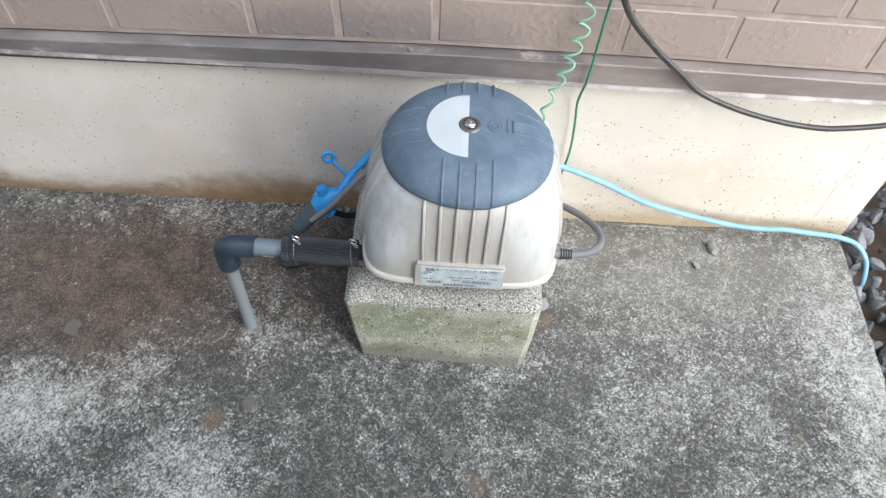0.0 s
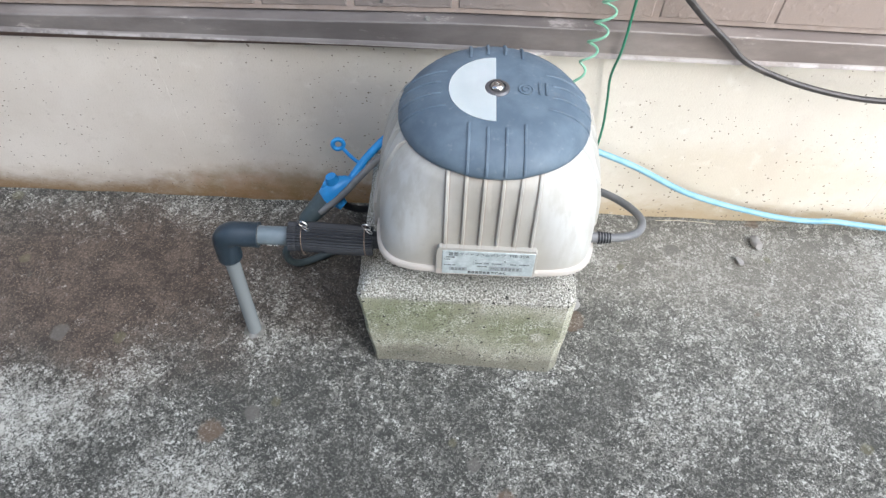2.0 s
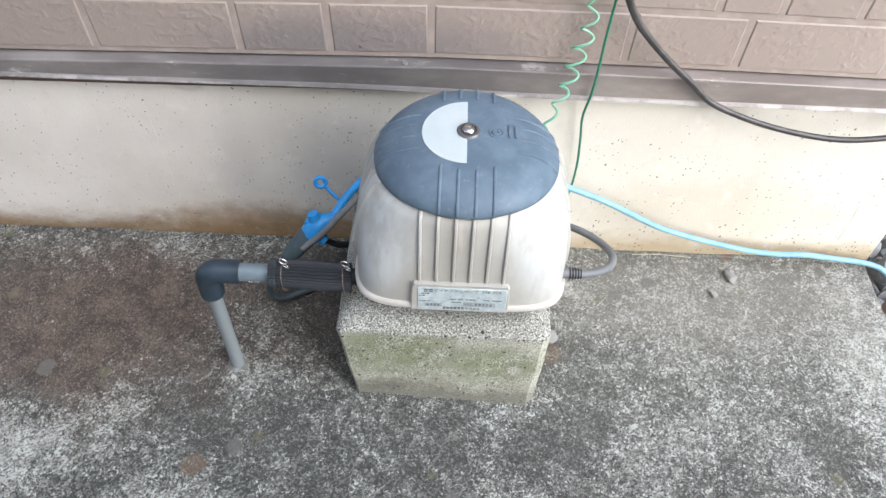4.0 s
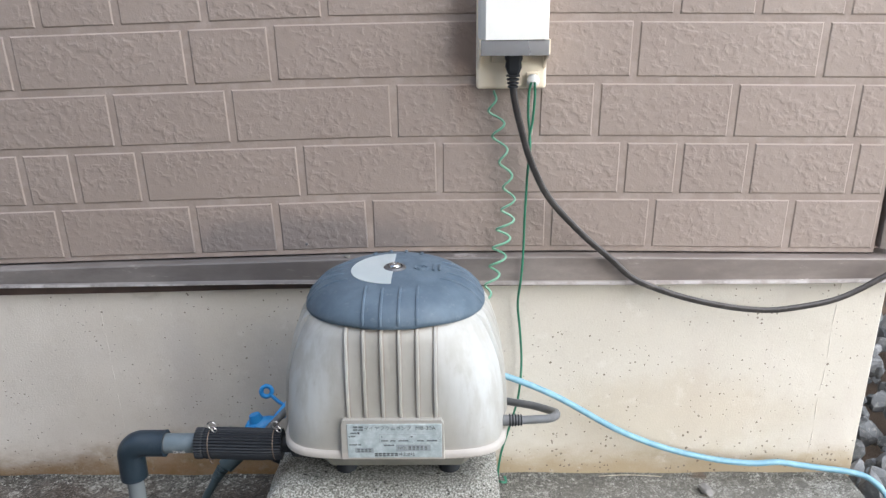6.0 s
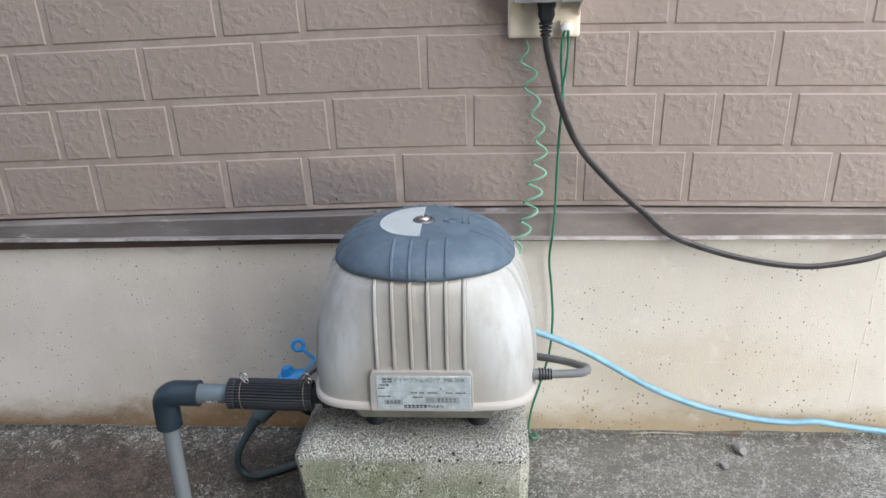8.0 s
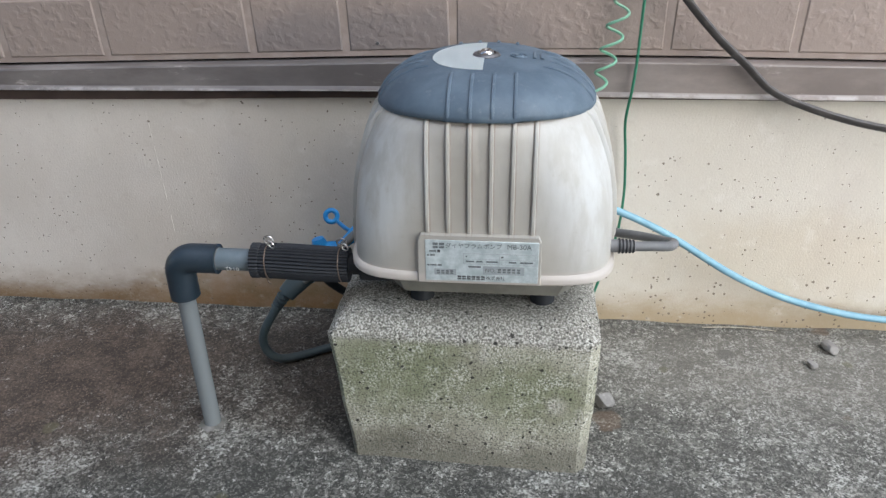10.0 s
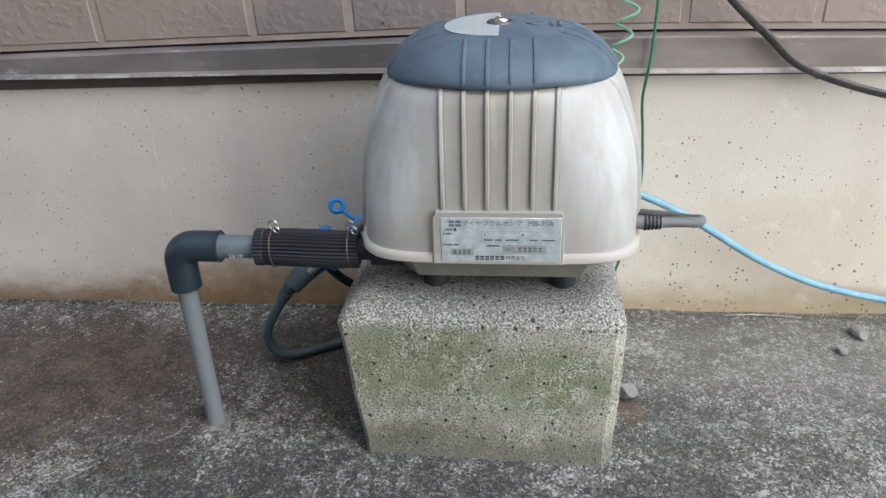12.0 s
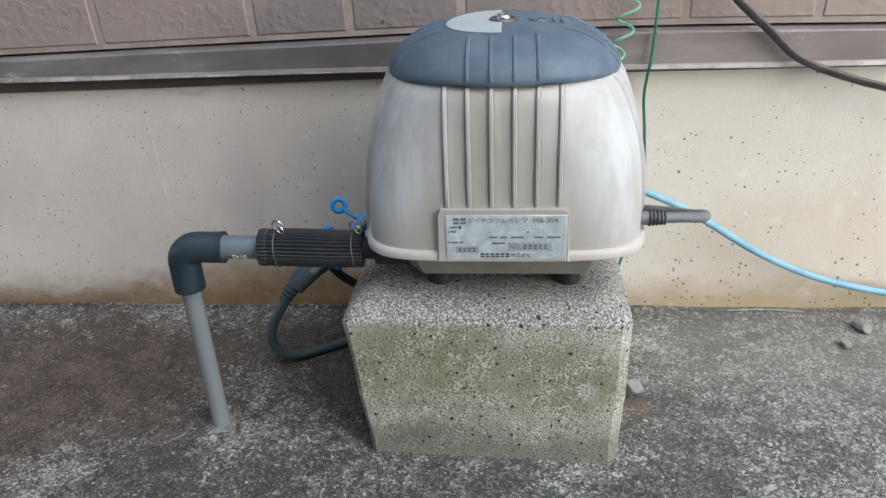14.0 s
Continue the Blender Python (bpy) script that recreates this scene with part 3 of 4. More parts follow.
def trim_mesh():
    prof = [(0.250, 0.2893), (0.2450, 0.2905), (0.2240, 0.2905), (0.2150, 0.2900), (0.2125, 0.2897), (0.2115, 0.2885), (0.2115, 0.2620), (0.2095, 0.2600), (0.2085, 0.2580), (0.2105, 0.2570), (0.2135, 0.2590), (0.232, 0.2610)]
    rings = []
    for i in range(121):
        x = -3 + (CORNER + 0.012 + 3) * i / 120
        # the drip lip is bent up a little behind the pump
        up = 0.003 * math.exp(-((x + 0.02) / 0.17) ** 2)
        rings.append([(x, y + 0.0005 * noise.noise((x * 9, 0, 1)), z + 0.0006 * noise.noise((x * 7, 5, 0)) + (up if z < 0.27 else sag(x))) for y, z in prof])
    return loft(rings)


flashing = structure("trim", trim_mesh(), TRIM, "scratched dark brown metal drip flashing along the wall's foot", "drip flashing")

# strip added for the shadow gap below the lip, tinted rusty brown
part("shade_strip", loft([[(x, 0.2190, z), (x, WALL - 0.0005, z), (x, WALL - 0.0005, 0.2605), (x, 0.2190, 0.2605)] for x, z in ((-3, 0.2440), (-0.4, 0.2445), (-0.2, 0.2475), (-0.05, 0.2510), (0.15, 0.2530), (CORNER - 0.002, 0.2545))]), BROWN, flashing, "rusty dark brown strip added as the shadow gap below the lip")
part("screw", turned([(0.0034, -0.001), (0.0034, 0.0004), (0.0026, 0.0014), (0.0, 0.0017)], (0.044, 0.2170, 0.2902), "z", 16), GROUT, flashing, "small pale screw")
part("dirt_flake", rock_at((-0.108, 0.2185, 0.2515), (0.0042, 0.0012, 0.0018), 15), SOIL, flashing, "brown dirt flake", False)

# unseen plain wall added behind the camera to dim the light on the left
structure("wall_shading", box(-3, 1.0, -1.45, -1.35, -0.09, 2.35), FOUND, "plain unseen wall added to dim the left side", "wall", False)

# siding: a backing sheet with pressed bricks standing proud of the joints
Z0, PITCH, FACE = 0.2945, 0.0615, 0.2235
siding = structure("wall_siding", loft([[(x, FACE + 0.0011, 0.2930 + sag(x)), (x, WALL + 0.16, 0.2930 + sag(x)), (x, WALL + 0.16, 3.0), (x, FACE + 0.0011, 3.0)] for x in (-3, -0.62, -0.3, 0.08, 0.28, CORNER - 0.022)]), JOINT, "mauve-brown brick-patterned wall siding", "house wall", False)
part("return_wall", box(CORNER - 0.16, CORNER - 0.004, WALL + 0.161, 3.2, 0.2935, 3.0), JOINT, siding, "", False)
part("nail", turned([(0.0, -0.0008), (0.0016, -0.0006), (0.0018, 0.0), (0.0018, 0.003)], (-0.001, FACE - 0.0001, 0.3025), "y", 12), WASHER, siding, "dark nail head")
part("corner_post", box(CORNER - 0.018, CORNER + 0.006, FACE - 0.003, WALL + 0.16, 0.2935, 3.0, 0.002, 2), TRIM, siding, "brown corner strip")


def outlet_thing():
    t = thing("outdoor_outlet", (0.221, FACE, 0.54), "ivory weatherproof outdoor outlet with a white cover", "power outlet")
    part("back_plate", box(0.1855, 0.2565, 0.2125, FACE - 0.0005, 0.4715, 0.592, 0.004, 3), IVORY, t, "yellowed ivory plate")
    # hooded white cover, open below
    sec = [(0.0, 0.2125), (0.0, 0.200), (0.002, 0.178), (0.006, 0.1725), (0.062, 0.1725), (0.066, 0.178), (0.068, 0.200), (0.068, 0.2125), (0.0655, 0.2125), (0.0655, 0.200), (0.0635, 0.180), (0.061, 0.1755), (0.007, 0.1755), (0.0045, 0.180), (0.0025, 0.200), (0.0025, 0.2125)]
    part("cover", loft([[(0.187 + x, y, z) for x, y in sec] for z in (0.5225, 0.5235, 0.5885, 0.590)]), WHITE, t, "white hooded cover")
    part("cover_top", box(0.187, 0.255, 0.173, 0.2125, 0.590, 0.593, 0.0012, 2), WHITE, t)
    part("cover_lip", box(0.1885, 0.2535, 0.1735, 0.1765, 0.5075, 0.5222, 0.001, 2), SMOKE, t, "smoky grey lip")
    for x in (0.1870, 0.2530):
        bm = loft([[(x, 0.2120, 0.5222), (x, 0.1765, 0.5222), (x, 0.1765, 0.5085), (x, 0.2050, 0.4990), (x, 0.2120, 0.4920)], [(x + 0.002, 0.2120, 0.5222), (x + 0.002, 0.1765, 0.5222), (x + 0.002, 0.1765, 0.5085), (x + 0.002, 0.2050, 0.4990), (x + 0.002, 0.2120, 0.4920)]])
        part("cheek", bm, IVORY, t)
    part("socket_face", box(0.200, 0.236, 0.2065, 0.2124, 0.498, 0.560, 0.002, 2), IVORY, t)
    e = part("earth_terminal", box(0.236, 0.2485, 0.2095, 0.2124, 0.4735, 0.4885, 0.001, 2), IVORY, t)
    part("terminal_knob", turned([(0.0, -0.0075), (0.0050, -0.007), (0.0062, -0.006), (0.0062, 0.0), (0.0, 0.0)], (0.2425, 0.2095, 0.4805), "y", 20), INK_WHITE, e, "pale round terminal knob")
    return t


outlet_thing()


def black_cord():
    t = thing("power_cord", (0.42, 0.2, 0.25), "black power cord plugged into the outlet, hanging along the wall", "power cord")
    part("cable", tube([(0.2215, 0.196, 0.475), (0.2235, 0.1955, 0.462), (0.229, 0.196, 0.440), (0.2415, 0.198, 0.400), (0.262, 0.2, 0.360), (0.298, 0.203, 0.320), (0.332, 0.2035, 0.290), (0.360, 0.203, 0.266), (0.405, 0.199, 0.249), (0.452, 0.196, 0.238), (0.495, 0.194, 0.233), (0.528, 0.193, 0.235), (0.578, 0.193, 0.246), (0.620, 0.192, 0.270), (0.66, 0.188, 0.30), (0.72, 0.18, 0.325), (0.80, 0.16, 0.31), (0.93, 0.13, 0.22), (1.08, 0.1, -0.08)], 0.0032, 10, flat=1.25), CORD, t)
    p = part("plug", loft([[(0.2215 + sx * w, 0.1955 + sy * d, z) for sx, sy in ((-1, -0.6), (-0.6, -1), (0.6, -1), (1, -0.6), (1, 0.6), (0.6, 1), (-0.6, 1), (-1, 0.6))] for z, w, d in ((0.517, 0.0078, 0.0075), (0.515, 0.0085, 0.0085), (0.503, 0.0085, 0.0085), (0.500, 0.0072, 0.0075), (0.495, 0.0080, 0.0078), (0.490, 0.0060, 0.006), (0.488, 0.0050, 0.005))]), RUBBER, t, "black moulded plug")
    for k in range(4):
        part("relief_ring", turned([(0.0038, -0.0015), (0.0068 - 0.0005 * k, -0.0009), (0.0068 - 0.0005 * k, 0.0007), (0.0038, 0.0015)], (0.2213, 0.1955, 0.4868 - 0.0036 * k), "z", 16), RUBBER, p)
    part("blade", box(0.2195, 0.2235, 0.2, 0.2064, 0.5075, 0.5085), STEEL, p)
    return t


black_cord()


def earth_wires():
    t = thing("coiled_earth_wire", (0.205, 0.21, 0.36), "thin green earth wire curled like a spring, hanging from the outlet", "earth wire")
    axis = smooth_line([(0.2035, 0.2135, 0.470), (0.204, 0.213, 0.452), (0.212, 0.2125, 0.410), (0.2195, 0.2125, 0.375), (0.220, 0.2125, 0.345), (0.2145, 0.212, 0.315), (0.2085, 0.205, 0.287), (0.2025, 0.200, 0.268), (0.196, 0.192, 0.250), (0.19, 0.185, 0.225)], 0.0012)
    pts, turn = [], 0.0
    for i, q in enumerate(axis):
        u = i / (len(axis) - 1)
        grow = min(1, u * 9) * (1 - 0.35 * max(0, u - 0.8) / 0.2)
        turn += (q - axis[max(i - 1, 0)]).length / (0.0245 + 0.004 * math.sin(7 * u)) * 2 * math.pi
        r = 0.0068 * grow * (1 + 0.25 * math.sin(11 * u + 1))
        pts.append(q + Vector((r * math.sin(turn), -0.5 * r + r * 0.5 * math.cos(turn), 0)))
    part("wire", tube(pts, 0.00135, 6, smooth=False), GREEN_PALE, t)
    t = thing("earth_wire", (0.238, 0.21, 0.3), "straight green earth wire from the outlet's terminal to the slab", "earth wire")
    part("wire", tube([(0.2405, 0.2025, 0.4795), (0.2385, 0.2035, 0.470), (0.2385, 0.206, 0.445), (0.2415, 0.207, 0.415), (0.2395, 0.207, 0.385), (0.2378, 0.2065, 0.340), (0.2372, 0.206, 0.300), (0.2355, 0.2045, 0.270), (0.2330, 0.2105, 0.235), (0.2365, 0.212, 0.200), (0.2390, 0.2115, 0.160), (0.2365, 0.2105, 0.118), (0.227, 0.207, 0.080), (0.217, 0.203, 0.045), (0.2125, 0.199, 0.012), (0.212, 0.194, 0.003), (0.214, 0.188, 0.002)], 0.0014, 7), GREEN, t)
    part("folded_tail", tube([(0.2435, 0.2025, 0.4795), (0.2445, 0.204, 0.465), (0.243, 0.205, 0.44), (0.2405, 0.2055, 0.424), (0.2412, 0.205, 0.408), (0.2428, 0.205, 0.402)], 0.0014, 7), GREEN, t)
    part("scrap", tube([(0.213, 0.205, 0.004), (0.218, 0.199, 0.0065), (0.2235, 0.202, 0.004), (0.222, 0.207, 0.009)], 0.0016, 6), GREEN, t)


earth_wires()


# ---- concrete block and air pump ----
def block_thing():
    t = thing("concrete_block", (0.1, 0.095, 0), "squat concrete block, mossy front, worn chamfered edges, on the slab", "concrete block")
    prof = [(0.0, 0.0), (0.003, 0.0), (0.02, 0.0), (0.04, -0.001), (0.06, -0.002), (0.08, -0.0025), (0.1, -0.003), (0.118, -0.0035), (0.1275, -0.0035), (0.1300, -0.0030), (0.1370, 0.0028), (0.1418, 0.0078), (0.1450, 0.0140), (0.1463, 0.022), (0.1465, 0.035)]
    rings = []
    for z, inset in prof:
        k = z / 0.146
        x0, x1, y0, y1 = -0.001 - 0.0085 * k + inset, 0.1985 - inset, inset, 0.19 - inset
        cut, thin = 0.0085, 0.004
        corner = [(x0 + thin, y0), (x1 - cut, y0), (x1, y0 + cut), (x1, y1 - cut), (x1 - cut, y1), (x0 + thin, y1), (x0, y1 - thin), (x0, y0 + thin)]
        ring = []
        for i, (p, q) in enumerate(zip(corner, corner[1:] + corner[:1])):
            n = 3 if i % 2 else 26
            for a in range(n):
                v = Vector((*p, z)).lerp(Vector((*q, z)), a / n)
                # the foot stands a little askew
                v.y -= max(0.0, v.x - 0.02) * 0.045 * (1 - k) * max(0.0, 1 - max(0.0, v.y) / 0.19)
                ring.append(v)
        rings.append(ring)
    for row in rings:
        for v in row:
            w = noise.noise_vector(v * 45) * 0.0009 + noise.noise_vector(v * 160) * 0.0005
            v += Vector((w.x, w.y, w.z if v.z > 0.01 else 0))
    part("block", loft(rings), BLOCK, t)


block_thing()

CX, CY = 0.108, 0.075
BODY = [(0.187, 0.0985, 0.0845, 5.2), (0.200, 0.0985, 0.0845, 4.9), (0.220, 0.0980, 0.0842, 4.5), (0.240, 0.0965, 0.0838, 4.0), (0.255, 0.0942, 0.0834, 3.6), (0.270, 0.0908, 0.0828, 3.1), (0.283, 0.0868, 0.0822, 2.75), (0.295, 0.0825, 0.0812, 2.45), (0.302, 0.0787, 0.0795, 2.2), (0.3085, 0.0715, 0.0745, 2.0)]
RIM = [(0.0818, 0.3045), (0.0825, 0.306), (0.0822, 0.3085), (0.0795, 0.3130), (0.0745, 0.3185), (0.0670, 0.3237), (0.0570, 0.3274), (0.0450, 0.3296), (0.0300, 0.3308), (0.0150, 0.3312), (0.0, 0.3313)]
BACK = 0.13          # how much shallower the back half is at the top


def table(rows, u, k):
    for a, b in zip(rows, rows[1:]):
        if (a[0] - u) * (b[0] - u) <= 0:
            w = 0 if a[0] == b[0] else (u - a[0]) / (b[0] - a[0])
            return a[k] + w * (b[k] - a[k])
    return rows[0][k] if abs(u - rows[0][0]) < abs(u - rows[-1][0]) else rows[-1][k]


def oval(a, b, n, z, sides=96):
    ring = []
    for k in range(sides):
        t = 2 * math.pi * k / sides
        c, s = math.cos(t), math.sin(t)
        ring.append(Vector((CX + a * math.copysign(abs(c) ** (2 / n), c), CY + b * math.copysign(abs(s) ** (2 / n), s) * (back(z) if s > 0 else 1), z)))
    return ring


def back(z):
    return 1 - BACK * max(0.0, min(1.0, (z - 0.19) / 0.1185))


def cap_height(x, y):
    """The cap's surface over a place beside its middle."""
    y = y / (1 - BACK) if y > 0 else y
    return rim_height(math.hypot(x, y)) + rim_lift(x, y)


def rim_ring(r, z):
    """One ring of the cap: its edge rides higher in front than at the sides."""
    k = min(1.0, r / 0.08) ** 4
    ring = oval(r * (0.965 + 0.025 * k), r * 0.992, 1.97 + 0.05 * k, z)
    for v in ring:
        v.z += rim_lift(v.x - CX, v.y - CY)
        if r > 0.08 and v.y < CY and abs(v.x - CX) < 0.0235:
            v.z -= 0.0014
    return ring


def rim_lift(x, y):
    r = math.hypot(x, y)
    k = min(1.0, r / 0.08) ** 3
    return 0.0 if r < 1e-6 else k * (0.0032 * (y / r) ** 2 - 0.0056 * (x / r) ** 2)


def rim_height(r):
    return table([(q, z) for q, z in RIM[1:]], r, 1)


def strip(pts, outs, width, height, side):
    """A rounded rib along points, with the outward way at each."""
    rings = []
    n = len(pts)
    for i, (p, o) in enumerate(zip(pts, outs)):
        k = min(1.0, 0.25 + 3 * min(i, n - 1 - i) / 3)
        h = height * k
        rings.append([p - side * width / 2 - o * 0.001, p - side * width / 2 + o * h * 0.45, p - side * width * 0.25 + o * h, p + side * width * 0.25 + o * h, p + side * width / 2 + o * h * 0.45, p + side * width / 2 - o * 0.001])
    return loft(rings)


def pump_thing():
    t = thing("air_pump", (CX, CY, 0.1465), "weathered beige air pump with blue-grey cap on the concrete block", "air pump")
    zs = sorted({r[0] for r in BODY} | {0.187 + 0.0055 * i for i in range(22) if 0.187 + 0.0055 * i < 0.3085})
    body = part("housing", loft([oval(*(table(BODY, z, k) for k in (1, 2, 3)), z) for z in zs]), HOUSING, t, "chalky beige housing")
    part("flange", loft([oval(a, b, 5.2, z) for z, a, b in ((0.1855, 0.0985, 0.084), (0.186, 0.1002, 0.086), (0.1872, 0.1012, 0.0870), (0.1905, 0.1012, 0.0870), (0.1922, 0.1004, 0.0862), (0.1935, 0.0988, 0.0848))]), HOUSING, t)
    cap = part("cap", loft([rim_ring(r, z) for r, z in RIM]), CAP, t, "blue-grey domed cap")
    # ribs on the four sides of the housing and over the cap's shoulder
    for side in range(4):
        turn = Matrix.Rotation(radians(90 * side), 4, "Z")
        centre = Vector((CX, CY, 0))
        span = 0.0148
        for k in range(6):
            d = (k - 2.5) * span
            pts, outs = [], []
            low, high = 0.2258 if side == 0 else 0.2, (0.3090 if 0 < k < 5 else 0.3068) if side % 2 == 0 else 0.3030
            for i in range(19):
                z = low + (high - low) * i / 18
                a, b, n = (table(BODY, z, q) for q in (1, 2, 3))
                if side % 2:
                    a, b = b, a
                e = d / back(z) if side % 2 and (d > 0) == (side == 1) else d
                y = -b * max(0.0, 1 - abs(e / a) ** n) ** (1 / n) * (back(z) if side == 2 else 1)
                pts.append(centre + turn @ Vector((d, y, z)))
                outs.append((turn @ Vector((0, -1, 0.12))).normalized())
            part("rib", strip(pts, outs, 0.0034, 0.0030 if side % 2 else 0.0024, turn @ Vector((1, 0, 0))), HOUSING, body)
        for k in range(4):
            d = (k - 1.5) * span
            pts, outs = [], []
            for r in (0.0823, 0.0815, 0.0795, 0.077, 0.0735, 0.069, 0.064, 0.058, 0.052, 0.048):
                if r > abs(d):
                    z = rim_height(r) if r < 0.0822 else 0.3062
                    y = -math.sqrt(r * r - d * d) * (0.958 if side % 2 else 0.992)
                    q = turn @ Vector((d, y, z))
                    q.z += rim_lift(q.x, q.y)
                    q.x *= 1 + 0.026 * min(1.0, r / 0.08) ** 4 if side % 2 else 1
                    q.y *= 1 - BACK if q.y > 0 else 1
                    pts.append(centre + q)
                    tilt = (0.0825 - r) / 0.0345
                    outs.append((turn @ Vector((0, -1 + 0.75 * tilt, 0.15 + 0.9 * tilt))).normalized())
            part("rib", strip(pts, outs, 0.0027, 0.0013, turn @ Vector((1, 0, 0))), CAP, cap)
    # half-disc sticker on the cap
    bm = bmesh.new()
    rows = []
    for r in (0.0085, 0.014, 0.020, 0.026, 0.032, 0.0385):
        row = []
        for i in range(33):
            a = radians(90 + 180 * i / 32)
            row.append(bm.verts.new((CX - 0.001 + r * math.cos(a), CY - 0.003 + r * math.sin(a), cap_height(r * math.cos(a) - 0.001, r * math.sin(a) - 0.003) + 0.0006)))
        rows.append(row)
    for a, b in zip(rows, rows[1:]):
        for i in range(32):
            bm.faces.new((a[i], b[i], b[i + 1], a[i + 1]))
    bmesh.ops.solidify(bm, geom=bm.faces[:], thickness=0.0003)
    bmesh.ops.recalc_face_normals(bm, faces=bm.faces[:])
    part("sticker", bm, STICKER, cap, "white half-round sticker")
    part("washer", turned([(0.0, 0.0), (0.0104, 0.0), (0.0104, 0.0010), (0.0090, 0.0024), (0.0070, 0.0026), (0.0066, 0.0010), (0.0, 0.0010)], (CX, CY - 0.003, 0.3306)), WASHER, cap)
    part("screw", turned([(0.0056, 0.0), (0.0056, 0.001), (0.0049, 0.0024), (0.0034, 0.0035), (0.0014, 0.0036), (0.0008, 0.0022), (0.0, 0.0022)], (CX, CY - 0.003, 0.3320)), STEEL, cap, "shiny steel screw")
    # raised mark beside the screw, as plain shapes
    part("raised_mark", ring_of((CX + 0.0235, CY - 0.003, rim_height(0.0235) + 0.0001), (0.09, 0, 1), 0.0058, 0.0006), CAP, cap)
    part("raised_mark", ring_of((CX + 0.0235, CY - 0.003, rim_height(0.0235) + 0.0001), (0.09, 0, 1), 0.0028, 0.0006), CAP, cap)
    for i in range(2):
        x = CX + 0.034 + 0.0055 * i
        part("raised_mark", box(x, x + 0.0022, CY - 0.008, CY + 0.007, rim_height(x - CX) - 0.0003, rim_height(x - CX) + 0.0005, 0.0003, 1), CAP, cap)
    # name plate in its raised frame
    yf = CY - 0.087
    frame_bm = loft([[(CX + sx, y, z) for sx, z in ((-0.0435 - g, 0.1875), (0.0435 + g, 0.1875), (0.0435, 0.2215), (0.0415, 0.2258), (-0.0415, 0.2258), (-0.0435, 0.2215))] for y, g in ((yf + 0.006, 0.001), (yf - 0.0004, 0.001), (yf - 0.0012, 0.0002))])
    part("plate_frame", frame_bm, HOUSING, body)
    pl = part("name_plate", box(0.0695, 0.1500, yf - 0.0018, yf - 0.0010, 0.1893, 0.2225, 0.0003, 1), PLATE_FOIL, t, "dull silver name plate with worn dark print")
    yt = yf - 0.0019

    def bar(x0, x1, z0, z1, ink, name="print_bar", proud=0.0):
        part(name, box(x0, x1, yt - 0.0001 - proud, yt + 0.0002, z0, z1), ink, pl, "", False)

    def sign(x, z, w, h, k, ink, proud=0.0):
        """An unreadable character, as two plain bars of its size."""
        bar(x, x + w * 0.92, z + h * 0.55, z + h, ink, "print_bar", proud)
        bar(x, x + w * 0.92, z, z + h * 0.35, ink, "print_bar", proud)

    def words(text, size, x, z, ink, name="print_words"):
        letters(name, text, size, Matrix.Translation((x, yt - (0.0002 if text == "NO." else 0.0), z)) @ Matrix.Rotation(radians(90), 4, "X"), ink, pl)

    for i in range(2):
        sign(0.0750 + 0.0045 * i, 0.2162, 0.0040, 0.0044, i, INK_FAINT)
    words("\u30c0\u30a4\u30e4\u30d5\u30e9\u30e0\u30dd\u30f3\u30d7", 0.0045, 0.1040, 0.2183, INK_FAINT)
    words("MB-30A", 0.0052, 0.1362, 0.2185, INK_MID)
    bar(0.0782, 0.0802, 0.2128, 0.2148, INK)
    bar(0.0725, 0.0775, 0.2132, 0.2144, INK_FAINT)
    for i, (x0, x1, z) in enumerate(((0.0708, 0.0722, 0.2098), (0.0728, 0.0765, 0.2099), (0.0708, 0.0724, 0.2018), (0.0729, 0.0775, 0.2018), (0.0782, 0.0812, 0.2018), (0.1003, 0.1092, 0.2012), (0.0985, 0.0995, 0.2095), (0.1235, 0.1252, 0.2096), (0.0985, 0.1045, 0.2056), (0.1060, 0.1105, 0.2056), (0.1130, 0.1215, 0.2056), (0.1290, 0.1345, 0.2056), (0.1370, 0.1460, 0.2056))):
        bar(x0, x1, z, z + 0.0012, INK_MID if i in (0, 2, 5, 7) else INK_FAINT)
    for z in (0.2125, 0.2079, 0.2040):
        bar(0.0968, 0.1478, z, z + 0.0003, INK_BOX, "rule")
    for x in (0.0968, 0.1222, 0.1475):
        bar(x, x + 0.0003, 0.2043, 0.2125, INK_BOX, "rule")
    bar(0.1108, 0.1403, 0.1958, 0.2026, INK_BOX, "stamped_field")
    bar(0.0758, 0.0916, 0.1944, 0.1996, INK_BOX, "stamped_field")
    words("NO.", 0.0042, 0.1160, 0.1991, INK_FAINT)
    for i in range(4):
        sign(0.0777 + 0.0032 * i, 0.1955, 0.0024, 0.0030, i + 1, INK_FAINT, 0.0002)
    for i in range(5):
        sign(0.1215 + 0.0034 * i, 0.1975, 0.0024, 0.0034, i, INK_FAINT, 0.0002)
    for i in range(6):
        sign(0.0925 + 0.0034 * i, 0.1911, 0.0029, 0.0030, i, INK)
    words("\u682a\u5f0f\u4f1a\u793e", 0.0034, 0.1198, 0.1926, INK)
    # tray, tabs and feet below the flange
    part("tray", loft([[(CX + sx * a, CY + sy * b, z) for sx, sy in ((-1, -0.8), (-0.85, -1), (0.85, -1), (1, -0.8), (1, 0.8), (0.85, 1), (-0.85, 1), (-1, 0.8))] for z, a, b in ((0.1605, 0.066, 0.058), (0.1615, 0.069, 0.060), (0.1740, 0.074, 0.064), (0.1858, 0.076, 0.066))]), TRAY, t, "grey-beige bottom tray")
